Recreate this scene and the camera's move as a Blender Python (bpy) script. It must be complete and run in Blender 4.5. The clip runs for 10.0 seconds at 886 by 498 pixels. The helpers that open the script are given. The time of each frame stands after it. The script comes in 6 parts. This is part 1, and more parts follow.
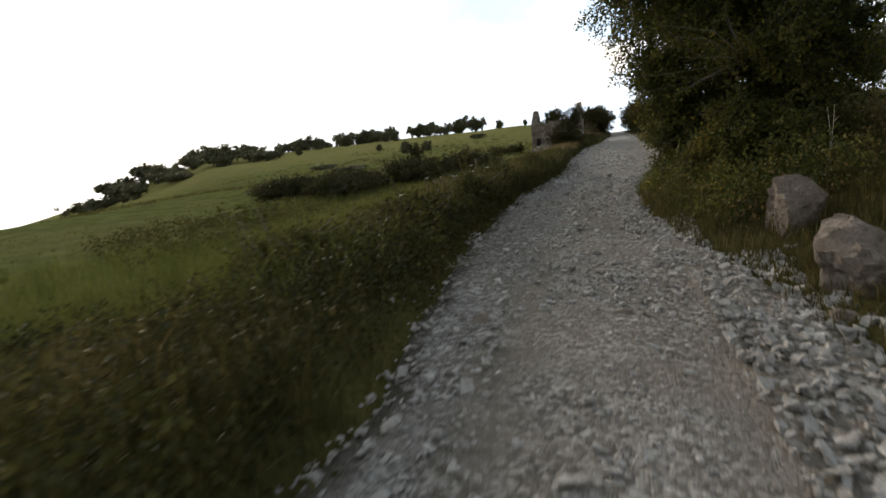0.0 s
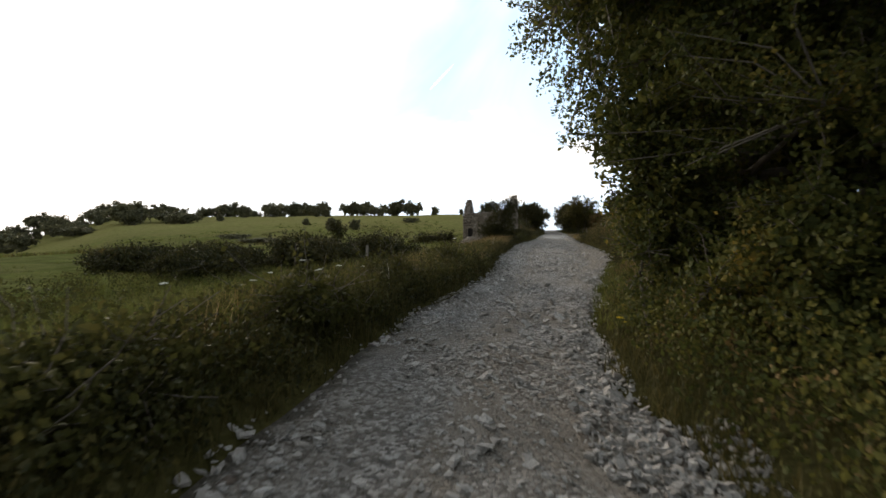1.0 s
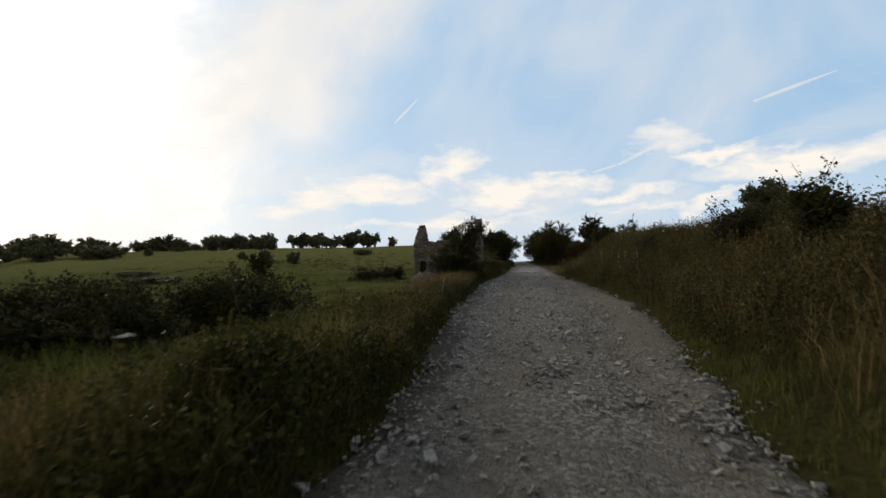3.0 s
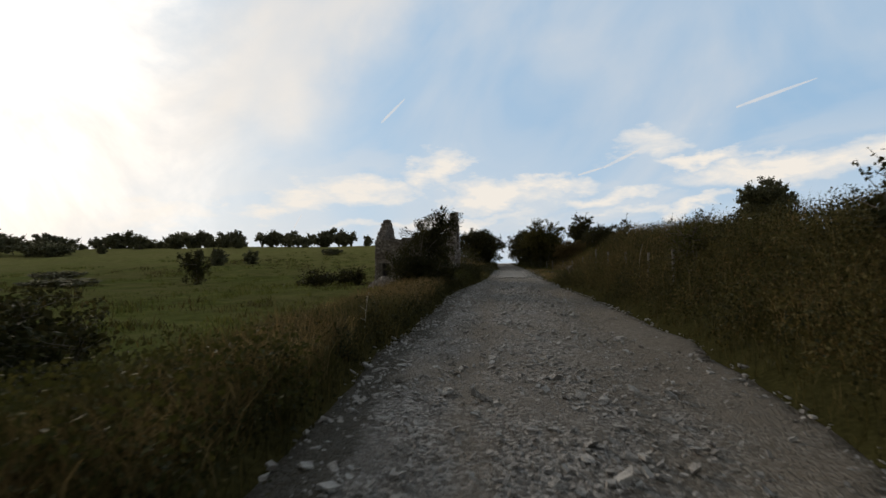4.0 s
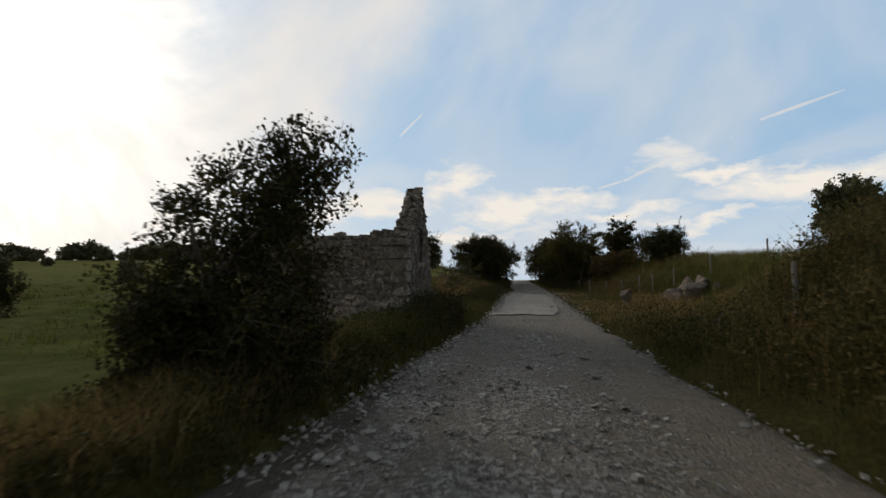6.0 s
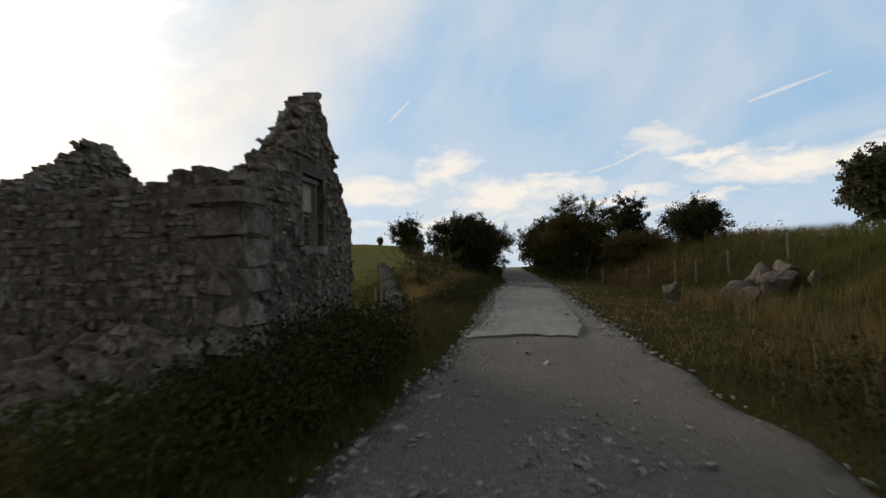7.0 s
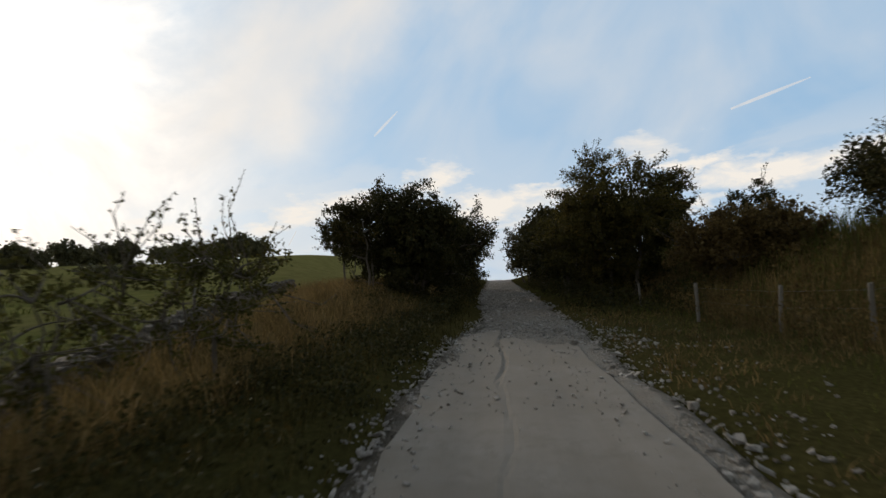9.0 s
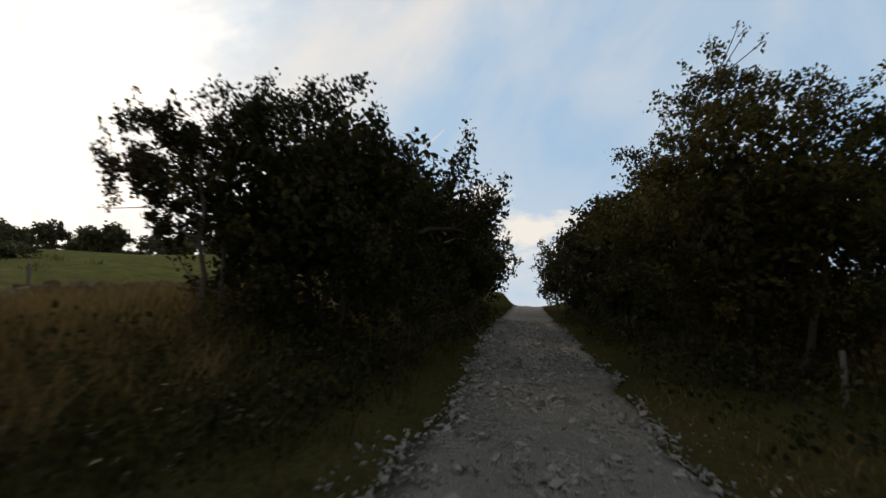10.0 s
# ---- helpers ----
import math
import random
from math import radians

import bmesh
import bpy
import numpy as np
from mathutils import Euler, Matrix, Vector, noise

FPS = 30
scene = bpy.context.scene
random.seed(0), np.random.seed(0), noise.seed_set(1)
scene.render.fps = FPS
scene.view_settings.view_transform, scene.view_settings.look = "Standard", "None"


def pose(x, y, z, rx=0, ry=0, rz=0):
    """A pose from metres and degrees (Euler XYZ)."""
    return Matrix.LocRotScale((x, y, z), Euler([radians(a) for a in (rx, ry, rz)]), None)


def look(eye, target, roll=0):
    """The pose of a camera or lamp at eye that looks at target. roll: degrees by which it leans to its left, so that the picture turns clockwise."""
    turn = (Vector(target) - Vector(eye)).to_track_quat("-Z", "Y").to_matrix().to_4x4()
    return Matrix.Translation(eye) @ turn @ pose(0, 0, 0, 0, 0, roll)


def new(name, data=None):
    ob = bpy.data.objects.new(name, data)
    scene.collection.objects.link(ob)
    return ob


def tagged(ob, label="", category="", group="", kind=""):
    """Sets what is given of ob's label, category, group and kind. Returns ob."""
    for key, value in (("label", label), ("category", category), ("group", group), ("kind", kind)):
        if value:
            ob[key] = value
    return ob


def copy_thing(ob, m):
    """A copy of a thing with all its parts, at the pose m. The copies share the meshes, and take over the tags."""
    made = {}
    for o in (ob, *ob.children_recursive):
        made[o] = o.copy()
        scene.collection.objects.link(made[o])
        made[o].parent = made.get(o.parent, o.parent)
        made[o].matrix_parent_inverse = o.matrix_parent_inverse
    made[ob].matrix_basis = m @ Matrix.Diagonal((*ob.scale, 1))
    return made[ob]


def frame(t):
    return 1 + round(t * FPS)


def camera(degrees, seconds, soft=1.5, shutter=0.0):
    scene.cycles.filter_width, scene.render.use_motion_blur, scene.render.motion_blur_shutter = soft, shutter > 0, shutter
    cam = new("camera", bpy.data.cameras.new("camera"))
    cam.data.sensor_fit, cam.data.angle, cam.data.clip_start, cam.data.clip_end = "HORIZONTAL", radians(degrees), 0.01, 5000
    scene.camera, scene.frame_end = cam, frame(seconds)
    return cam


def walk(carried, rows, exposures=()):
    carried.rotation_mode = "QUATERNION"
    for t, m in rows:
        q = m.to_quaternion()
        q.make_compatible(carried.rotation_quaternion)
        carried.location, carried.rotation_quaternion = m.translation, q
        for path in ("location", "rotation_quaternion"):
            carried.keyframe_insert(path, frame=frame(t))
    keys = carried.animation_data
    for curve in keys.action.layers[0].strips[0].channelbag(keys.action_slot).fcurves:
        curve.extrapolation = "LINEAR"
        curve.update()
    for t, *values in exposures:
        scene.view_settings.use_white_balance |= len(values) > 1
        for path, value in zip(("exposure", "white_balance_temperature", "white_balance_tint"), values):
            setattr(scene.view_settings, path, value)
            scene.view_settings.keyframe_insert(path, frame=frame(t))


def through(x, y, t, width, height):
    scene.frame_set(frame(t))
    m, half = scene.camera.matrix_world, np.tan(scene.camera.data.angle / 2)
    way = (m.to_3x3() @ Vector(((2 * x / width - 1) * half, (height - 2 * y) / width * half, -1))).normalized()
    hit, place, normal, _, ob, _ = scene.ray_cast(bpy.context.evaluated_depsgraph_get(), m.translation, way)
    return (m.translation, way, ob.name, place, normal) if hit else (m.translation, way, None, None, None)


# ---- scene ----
cam = camera(80.6, 10.0, soft=1.5, shutter=0.18)

# seconds, x, y, z, yaw to the left, pitch up, roll
PATH = [
    (0.0, 0.040, -0.072, 1.880, 18.94, -11.57, -6.09),
    (0.5, -0.021, 3.380, 1.827, 13.38, -6.05, -4.83),
    (1.0, -0.217, 5.917, 1.722, 11.17, -2.88, -0.23),
    (1.5, -0.449, 8.816, 1.681, 11.82, -0.63, 0.59),
    (2.0, -0.419, 11.663, 1.479, 14.36, 1.88, 0.06),
    (2.5, -0.694, 14.941, 1.757, 8.71, -0.31, -2.26),
    (3.0, -0.773, 17.049, 1.665, 7.48, 0.58, -0.93),
    (3.2, -0.865, 18.546, 1.686, 5.42, 1.37, -1.24),
    (4.3, -0.488, 26.153, 1.585, 6.81, 0.43, 0.87),
    (4.5, -0.512, 27.687, 1.522, 7.15, 0.40, 2.18),
    (5.0, -0.315, 31.598, 1.607, 4.98, 4.91, -1.53),
    (5.5, -0.287, 35.831, 1.620, 8.07, 1.93, 1.39),
    (5.7, -0.061, 37.929, 1.703, 7.87, 2.44, 0.51),
    (6.8, -0.080, 47.600, 1.778, 7.67, 0.73, -0.69),
    (7.0, -0.125, 49.371, 1.772, 6.88, 0.72, -1.01),
    (7.5, -0.109, 53.286, 1.654, 8.73, 3.02, 0.45),
    (8.0, -0.029, 57.175, 1.717, 8.51, -4.79, -4.70),
    (8.5, 0.014, 61.750, 1.377, 1.36, 5.08, -2.59),
    (9.0, 0.384, 65.968, 1.596, 5.67, 2.00, -2.26),
    (9.5, 0.633, 70.807, 1.594, 8.47, 2.13, 0.28),
    (10.0, 0.881, 75.664, 1.454, 9.74, 4.02, 2.56),
]


def aim(x, y, z, yaw, pitch, roll):
    a, p = radians(yaw), radians(pitch)
    ahead = Vector((-math.sin(a) * math.cos(p), math.cos(a) * math.cos(p), math.sin(p)))
    return look((x, y, z), Vector((x, y, z)) + ahead, roll)


walk(cam, [(t, aim(*r)) for t, *r in PATH],
     [(0.0, 1.1), (0.5, 1.22), (1.0, 1.08), (1.5, 0.75), (2.0, 0.5), (2.5, 0.3), (3.2, 0.22), (4.3, 0.06), (5.7, 0.06), (7.0, 0.16), (10.0, 0.10)])

# ---- light ----
SUN_AZ, SUN_EL = radians(47), radians(15)          # azimuth to the left of +y
sun_dir = Vector((-math.sin(SUN_AZ) * math.cos(SUN_EL), math.cos(SUN_AZ) * math.cos(SUN_EL), math.sin(SUN_EL)))
sun = new("sun", bpy.data.lights.new("sun", "SUN"))
sun.data.energy, sun.data.angle, sun.data.color = 1.4, radians(14), (1.0, 0.83, 0.64)
sun.matrix_world = look((0, 0, 60), Vector((0, 0, 60)) - sun_dir)


class Net:
    """Short hand for building node trees."""

    def __init__(self, tree):
        self.t = tree

    def n(self, kind, ins=(), **props):
        node = self.t.nodes.new(kind)
        for key, v in props.items():
            setattr(node, key, v)
        for key, v in (ins.items() if isinstance(ins, dict) else enumerate(ins)):
            if isinstance(v, bpy.types.NodeSocket):
                self.t.links.new(v, node.inputs[key])
            elif v is not None:
                node.inputs[key].default_value = v
        return node

    def math(self, op, a, b=0.0, clamp=False):
        return self.n("ShaderNodeMath", (a, b), operation=op, use_clamp=clamp).outputs[0]

    def mix(self, f, a, b):
        node = self.n("ShaderNodeMix", data_type="RGBA")
        for key, v in ((0, f), (6, a), (7, b)):
            if isinstance(v, bpy.types.NodeSocket):
                self.t.links.new(v, node.inputs[key])
            else:
                node.inputs[key].default_value = v
        return node.outputs[2]

    def ramp(self, f, stops):
        node = self.n("ShaderNodeValToRGB", (f,))
        el = node.color_ramp.elements
        while len(el) < len(stops):
            el.new(0.5)
        for e, (p, c) in zip(el, stops):
            e.position, e.color = p, (*c, 1) if len(c) == 3 else c
        return node.outputs[0]

    def noise(self, vec, scale, detail=4, rough=0.55, dist=0.0):
        return self.n("ShaderNodeTexNoise", {"Vector": vec, "Scale": scale, "Detail": detail, "Roughness": rough, "Distortion": dist}).outputs[0]


def grey(v):
    return (v, v, v)


world = bpy.data.worlds.new("evening_sky")
scene.world = world
world.use_nodes = True
w = Net(world.node_tree)
w.t.nodes.clear()
sky = w.n("ShaderNodeTexSky", sky_type="NISHITA", sun_disc=False, sun_elevation=SUN_EL, sun_rotation=-SUN_AZ, air_density=1.0, dust_density=1.2, ozone_density=1.5)
tc = w.n("ShaderNodeTexCoord").outputs["Generated"]
sep = w.n("ShaderNodeSeparateXYZ", (tc,))
up = w.math("MAXIMUM", sep.outputs[2], 0.0)
flat = w.math("ADD", up, 0.10)
az = w.math("ARCTAN2", w.math("MULTIPLY", sep.outputs[0], -1.0), sep.outputs[1])
el = w.math("ARCSINE", sep.outputs[2])
dome = w.n("ShaderNodeCombineXYZ", (az, el, 0.0)).outputs[0]
# puffs and streaks low over the horizon, a diffuse drift above them, thin veils elsewhere
tilted = w.math("ADD", w.math("MULTIPLY", el, 13.0), w.math("MULTIPLY", az, 1.6))
puff = w.noise(w.n("ShaderNodeCombineXYZ", (w.math("MULTIPLY", az, 4.2), tilted, 3.3)).outputs[0], 1.0, 7, 0.55, 0.35)
band = w.ramp(el, [(0.0, grey(0.45)), (0.10, grey(0.5)), (0.19, grey(0.3)), (0.25, grey(0.10)), (0.33, grey(0.0))])
low = w.math("MULTIPLY", w.ramp(puff, [(0.445, grey(0)), (0.60, grey(1))]), band)
# cream cumulus banks: azimuth, elevation, half width, half height (degrees), weight
fluff = w.noise(w.n("ShaderNodeCombineXYZ", (w.math("MULTIPLY", az, 9.0), w.math("MULTIPLY", el, 24.0), 1.7)).outputs[0], 1.0, 7, 0.6, 0.6)
shift = w.n("ShaderNodeSeparateColor", (w.n("ShaderNodeTexNoise", {"Vector": w.n("ShaderNodeCombineXYZ", (w.math("MULTIPLY", az, 7.0), w.math("MULTIPLY", el, 16.0), 4.4)).outputs[0], "Scale": 1.0, "Detail": 6.0, "Roughness": 0.6}).outputs["Color"],))
waz = w.math("ADD", az, w.math("MULTIPLY", w.math("SUBTRACT", shift.outputs[0], 0.5), 0.34))
wel = w.math("ADD", el, w.math("MULTIPLY", w.math("SUBTRACT", shift.outputs[1], 0.5), 0.13))
bank_sum = None
for ca, ce, wa, we, wt in [(37, 3.6, 8, 1.5, 0.8), (25, 5.2, 6, 1.2, 1.0), (16.5, 7.2, 7, 1.9, 1.1), (6.5, 9.8, 3.8, 2.3, 1.0), (1.4, 6.4, 6, 2.3, 1.15), (-5.4, 7.7, 4.5, 1.1, 1.0), (-10, 6.0, 6, 1.0, 0.9),
                           (-15.7, 11.0, 5, 1.7, 0.75), (-21.5, 9.4, 5, 0.8, 0.9), (-27, 7.6, 10, 1.6, 1.05), (-18.5, 4.6, 10, 0.8, 0.9), (-38, 8.5, 8, 1.9, 0.9), (-48, 6.0, 9, 1.8, 0.9), (8, 3.0, 14, 0.9, 0.8)]:
    ga = w.math("MULTIPLY", w.math("SUBTRACT", waz, radians(ca)), 1.0 / radians(wa))
    ge = w.math("MULTIPLY", w.math("SUBTRACT", w.math("ADD", wel, w.math("MULTIPLY", w.math("SUBTRACT", az, radians(ca)), 0.05)), radians(ce)), 1.0 / radians(we))
    g = w.math("MULTIPLY", w.math("POWER", 2.718, w.math("MULTIPLY", w.math("ADD", w.math("MULTIPLY", ga, ga), w.math("MULTIPLY", ge, ge)), -1.0)), wt)
    bank_sum = g if bank_sum is None else w.math("MAXIMUM", bank_sum, g)
heaped = w.ramp(w.math("MULTIPLY", bank_sum, w.math("ADD", w.math("MULTIPLY", fluff, 1.7), 0.0)), [(0.16, grey(0)), (0.40, grey(0.55)), (0.80, grey(1.0))])
low = w.math("MAXIMUM", low, heaped)
across, length = w.math("ADD", el, az), w.math("SUBTRACT", el, az)
veil = w.noise(w.n("ShaderNodeCombineXYZ", (w.math("MULTIPLY", across, 2.9), w.math("MULTIPLY", length, 1.5), 7.7)).outputs[0], 1.0, 6, 0.52, 0.7)
veil = w.ramp(veil, [(0.36, grey(0.06)), (0.70, grey(0.55))])
# drift of cloud rising from low on the sunny side towards the top
line = w.math("SUBTRACT", w.math("ADD", el, w.math("MULTIPLY", az, 0.78)), 0.672)
soft = w.math("ADD", line, w.math("MULTIPLY", w.math("SUBTRACT", w.noise(dome, 6.0, 6), 0.5), 0.26))
drift = w.math("POWER", 2.718, w.math("MULTIPLY", w.math("MULTIPLY", soft, soft), -60.0))
dot = w.n("ShaderNodeVectorMath", (w.n("ShaderNodeVectorMath", (tc,), operation="NORMALIZE").outputs[0], tuple(sun_dir)), operation="DOT_PRODUCT").outputs["Value"]
dot = w.math("MAXIMUM", w.math("ADD", dot, w.math("MULTIPLY", w.math("SUBTRACT", w.noise(dome, 3.2, 7, 0.62, 0.6), 0.5), 0.16)), 0.0)
glow, core = w.math("POWER", dot, 10.0), w.math("POWER", dot, 60.0)
cover = w.math("MAXIMUM", low, w.math("ADD", veil, w.math("MULTIPLY", drift, 0.72), True))
cloud = w.mix(glow, (0.725, 0.703, 0.68, 1), (0.87, 0.817, 0.75, 1))
cloud = w.mix(w.math("MULTIPLY", heaped, 0.85), cloud, (0.86, 0.80, 0.72, 1))
blue = w.n("ShaderNodeVectorMath", {0: sky.outputs[0], 3: 0.085}, operation="SCALE").outputs[0]
clear = w.mix(0.86, blue, (0.310, 0.502, 0.718, 1))
clear = w.mix(w.ramp(el, [(0.0, grey(0.5)), (0.24, grey(0.0))]), clear, (0.62, 0.70, 0.78, 1))
clear = w.mix(w.math("MULTIPLY", glow, 0.9, True), clear, (0.67, 0.735, 0.78, 1))
both = w.mix(cover, clear, cloud)
mottle = w.math("ADD", w.math("MULTIPLY", w.math("SUBTRACT", w.noise(dome, 5.5, 6, 0.6), 0.5), 2.8), 0.52, True)
both = w.mix(w.math("MULTIPLY", w.math("POWER", dot, 30.0), mottle), both, (1.02, 0.95, 0.87, 1))
both = w.mix(core, both, (1.7, 1.5, 1.3, 1))
# the sky fades away from the sunset and towards the zenith
back = w.ramp(w.math("ADD", w.math("MULTIPLY", sep.outputs[1], 0.5), 0.5), [(0.05, (0.64, 0.53, 0.43)), (0.45, (0.84, 0.73, 0.62)), (0.72, grey(1.0))])
high = w.ramp(sep.outputs[2], [(0.48, grey(1.0)), (0.95, (0.66, 0.57, 0.49))])
both = w.n("ShaderNodeVectorMath", (w.n("ShaderNodeVectorMath", (both, back), operation="MULTIPLY").outputs[0], high), operation="MULTIPLY").outputs[0]
bg = w.n("ShaderNodeBackground", {"Color": both, "Strength": 1.0})
w.t.links.new(bg.outputs[0], w.n("ShaderNodeOutputWorld").inputs[0])


# ---- materials ----
def material(name, build, **kw):
    m = bpy.data.materials.new(name)
    m.use_nodes = True
    net = Net(m.node_tree)
    net.t.nodes.clear()
    out = net.n("ShaderNodeOutputMaterial")
    net.t.links.new(build(net, **kw), out.inputs[0])
    return m


def surface(net, colour, rough=0.85, height=None, strength=0.4, dist=0.02, spec=0.3, metal=0.0):
    bsdf = net.n("ShaderNodeBsdfPrincipled", {"Base Color": colour, "Roughness": rough, "Specular IOR Level": spec, "Metallic": metal})
    if height is not None:
        b = net.n("ShaderNodeBump", {"Strength": strength, "Distance": dist, "Height": height})
        net.t.links.new(b.outputs[0], bsdf.inputs["Normal"])
    return bsdf.outputs[0]


def place(net):
    return net.n("ShaderNodeNewGeometry").outputs["Position"]


def earth(net):
    p = place(net)
    big, mid, fine = net.noise(p, 0.12, 3), net.noise(p, 1.3, 5, 0.6), net.noise(p, 14, 5, 0.65)
    green = net.ramp(mid, [(0.3, (0.060, 0.080, 0.020)), (0.5, (0.130, 0.150, 0.038)), (0.7, (0.205, 0.200, 0.075))])
    dry = net.ramp(fine, [(0.35, (0.105, 0.092, 0.036)), (0.65, (0.23, 0.195, 0.090))])
    tuss = net.noise(net.n("ShaderNodeMapping", {"Vector": p, "Scale": (0.5, 0.75, 1)}).outputs[0], 1.0, 5, 0.62, 0.5)
    green = net.mix(net.ramp(tuss, [(0.40, grey(0.5)), (0.56, grey(0.0))]), green, (0.036, 0.052, 0.012, 1))
    green = net.mix(net.ramp(tuss, [(0.52, grey(0.0)), (0.70, grey(0.42))]), green, (0.205, 0.200, 0.062, 1))
    c = net.mix(net.ramp(big, [(0.40, grey(0.15)), (0.60, grey(0.65))]), green, dry)
    # hill pasture turns drier and paler, with sunset light put into the colour
    hill = net.ramp(net.math("MULTIPLY", net.math("SUBTRACT", net.n("ShaderNodeSeparateXYZ", (p,)).outputs[1], 68.0), 0.02), [(0.0, grey(0)), (0.7, grey(0.6))])
    c = net.mix(net.math("MULTIPLY", hill, net.ramp(mid, [(0.3, grey(0.5)), (0.6, grey(1.0))])), c, (0.30, 0.275, 0.105, 1))
    # leaf litter and bare soil under the verge and bank growth, darkened for tree shade too
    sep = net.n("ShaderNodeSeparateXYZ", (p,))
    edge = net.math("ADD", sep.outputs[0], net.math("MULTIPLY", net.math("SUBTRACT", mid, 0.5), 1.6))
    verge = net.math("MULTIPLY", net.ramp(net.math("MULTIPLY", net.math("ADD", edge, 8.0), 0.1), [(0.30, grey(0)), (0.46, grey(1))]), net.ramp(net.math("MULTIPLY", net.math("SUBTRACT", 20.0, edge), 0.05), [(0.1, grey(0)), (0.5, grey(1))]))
    shaded_soil = net.ramp(fine, [(0.3, (0.022, 0.020, 0.009)), (0.55, (0.050, 0.044, 0.017)), (0.75, (0.085, 0.072, 0.030))])
    c = net.mix(net.math("MULTIPLY", verge, 0.88), c, shaded_soil)
    b = net.n("ShaderNodeBump", {"Strength": 0.4, "Distance": 0.06, "Height": net.math("ADD", net.math("MULTIPLY", mid, 0.6), fine)})
    return net.n("ShaderNodeBsdfDiffuse", {"Color": c, "Roughness": 1.0, "Normal": b.outputs[0]}).outputs[0]


def gravel(net):
    p = place(net)
    v1 = net.n("ShaderNodeTexVoronoi", {"Vector": p, "Scale": 24.0})
    v2 = net.n("ShaderNodeTexVoronoi", {"Vector": p, "Scale": 75.0})
    big, mid = net.noise(p, 0.55, 4, 0.6), net.noise(p, 3.0, 4, 0.6)
    stone = net.ramp(net.n("ShaderNodeSeparateColor", (v1.outputs["Color"],)).outputs[0], [(0.0, (0.082, 0.078, 0.074)), (0.5, (0.238, 0.227, 0.214)), (1.0, (0.60, 0.58, 0.555))])
    grit = net.ramp(net.n("ShaderNodeSeparateColor", (v2.outputs["Color"],)).outputs[1], [(0.0, (0.106, 0.098, 0.089)), (1.0, (0.35, 0.328, 0.30))])
    dust = net.ramp(mid, [(0.35, (0.185, 0.168, 0.146)), (0.65, (0.285, 0.263, 0.234))])
    c = net.mix(net.ramp(big, [(0.38, grey(0.10)), (0.52, grey(1.0))]), net.mix(0.45, grit, dust), net.mix(0.2, stone, grit))
    fleck = net.n("ShaderNodeSeparateColor", (v2.outputs["Color"],)).outputs[0]
    tan = net.ramp(net.noise(p, 0.30, 4, 0.6, 0.4), [(0.40, grey(0.05)), (0.64, grey(0.45))])
    c = net.mix(tan, c, net.mix(mid, (0.175, 0.143, 0.104, 1), (0.315, 0.265, 0.198, 1)))
    xyz = net.n("ShaderNodeSeparateXYZ", (p,))
    along_y = xyz.outputs[1]
    side = net.math("ADD", xyz.outputs[0], net.math("MULTIPLY", net.math("SUBTRACT", net.noise(p, 0.7, 4, 0.6), 0.5), 0.9))
    worn = net.ramp(net.math("MULTIPLY", net.math("ADD", side, 3.0), 1 / 6.0), [(0.30, grey(0)), (0.35, grey(0.7)), (0.40, grey(0)), (0.60, grey(0)), (0.66, grey(0.75)), (0.70, grey(0.25)), (0.78, grey(0.9)), (1.0, grey(0.9))])
    c = net.mix(net.math("MULTIPLY", worn, net.ramp(fleck, [(0.25, grey(1.0)), (0.75, grey(0.55))])), c, net.mix(mid, (0.165, 0.140, 0.108, 1), (0.30, 0.262, 0.21, 1)))
    dirt = net.ramp(net.math("MULTIPLY", net.math("SUBTRACT", along_y, 45.0), 0.05), [(0.26, grey(0)), (0.46, grey(0.85)), (0.77, grey(0.85)), (0.80, grey(0.0))])
    c = net.mix(net.math("MULTIPLY", dirt, net.ramp(net.noise(p, 1.4, 5, 0.65), [(0.30, grey(0.55)), (0.55, grey(1.0))])), c, net.mix(net.noise(p, 9.0, 5, 0.65), (0.190, 0.168, 0.140, 1), (0.320, 0.290, 0.252, 1)))
    pale = net.ramp(net.math("MULTIPLY", net.math("SUBTRACT", along_y, 55.0), 0.02), [(0.08, grey(0)), (0.24, grey(0.85)), (0.45, grey(0.9)), (0.58, grey(0.8)), (0.80, grey(0.55))])
    c = net.mix(net.math("MULTIPLY", pale, net.ramp(net.noise(p, 1.1, 5, 0.65), [(0.32, grey(0.6)), (0.55, grey(1.0))])), c, net.mix(mid, (0.285, 0.262, 0.232, 1), (0.46, 0.432, 0.392, 1)))
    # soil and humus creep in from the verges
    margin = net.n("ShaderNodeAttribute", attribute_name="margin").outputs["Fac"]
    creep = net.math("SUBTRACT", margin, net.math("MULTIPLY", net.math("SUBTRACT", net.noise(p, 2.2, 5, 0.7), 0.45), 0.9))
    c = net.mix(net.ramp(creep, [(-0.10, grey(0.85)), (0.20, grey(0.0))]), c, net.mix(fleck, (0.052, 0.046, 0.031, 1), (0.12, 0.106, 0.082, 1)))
    h = net.math("SUBTRACT", net.math("MULTIPLY", mid, 1.2), net.math("ADD", v1.outputs[0], net.math("MULTIPLY", v2.outputs[0], 0.5)))
    return surface(net, c, 0.9, h, 1.0, 0.07, 0.15)


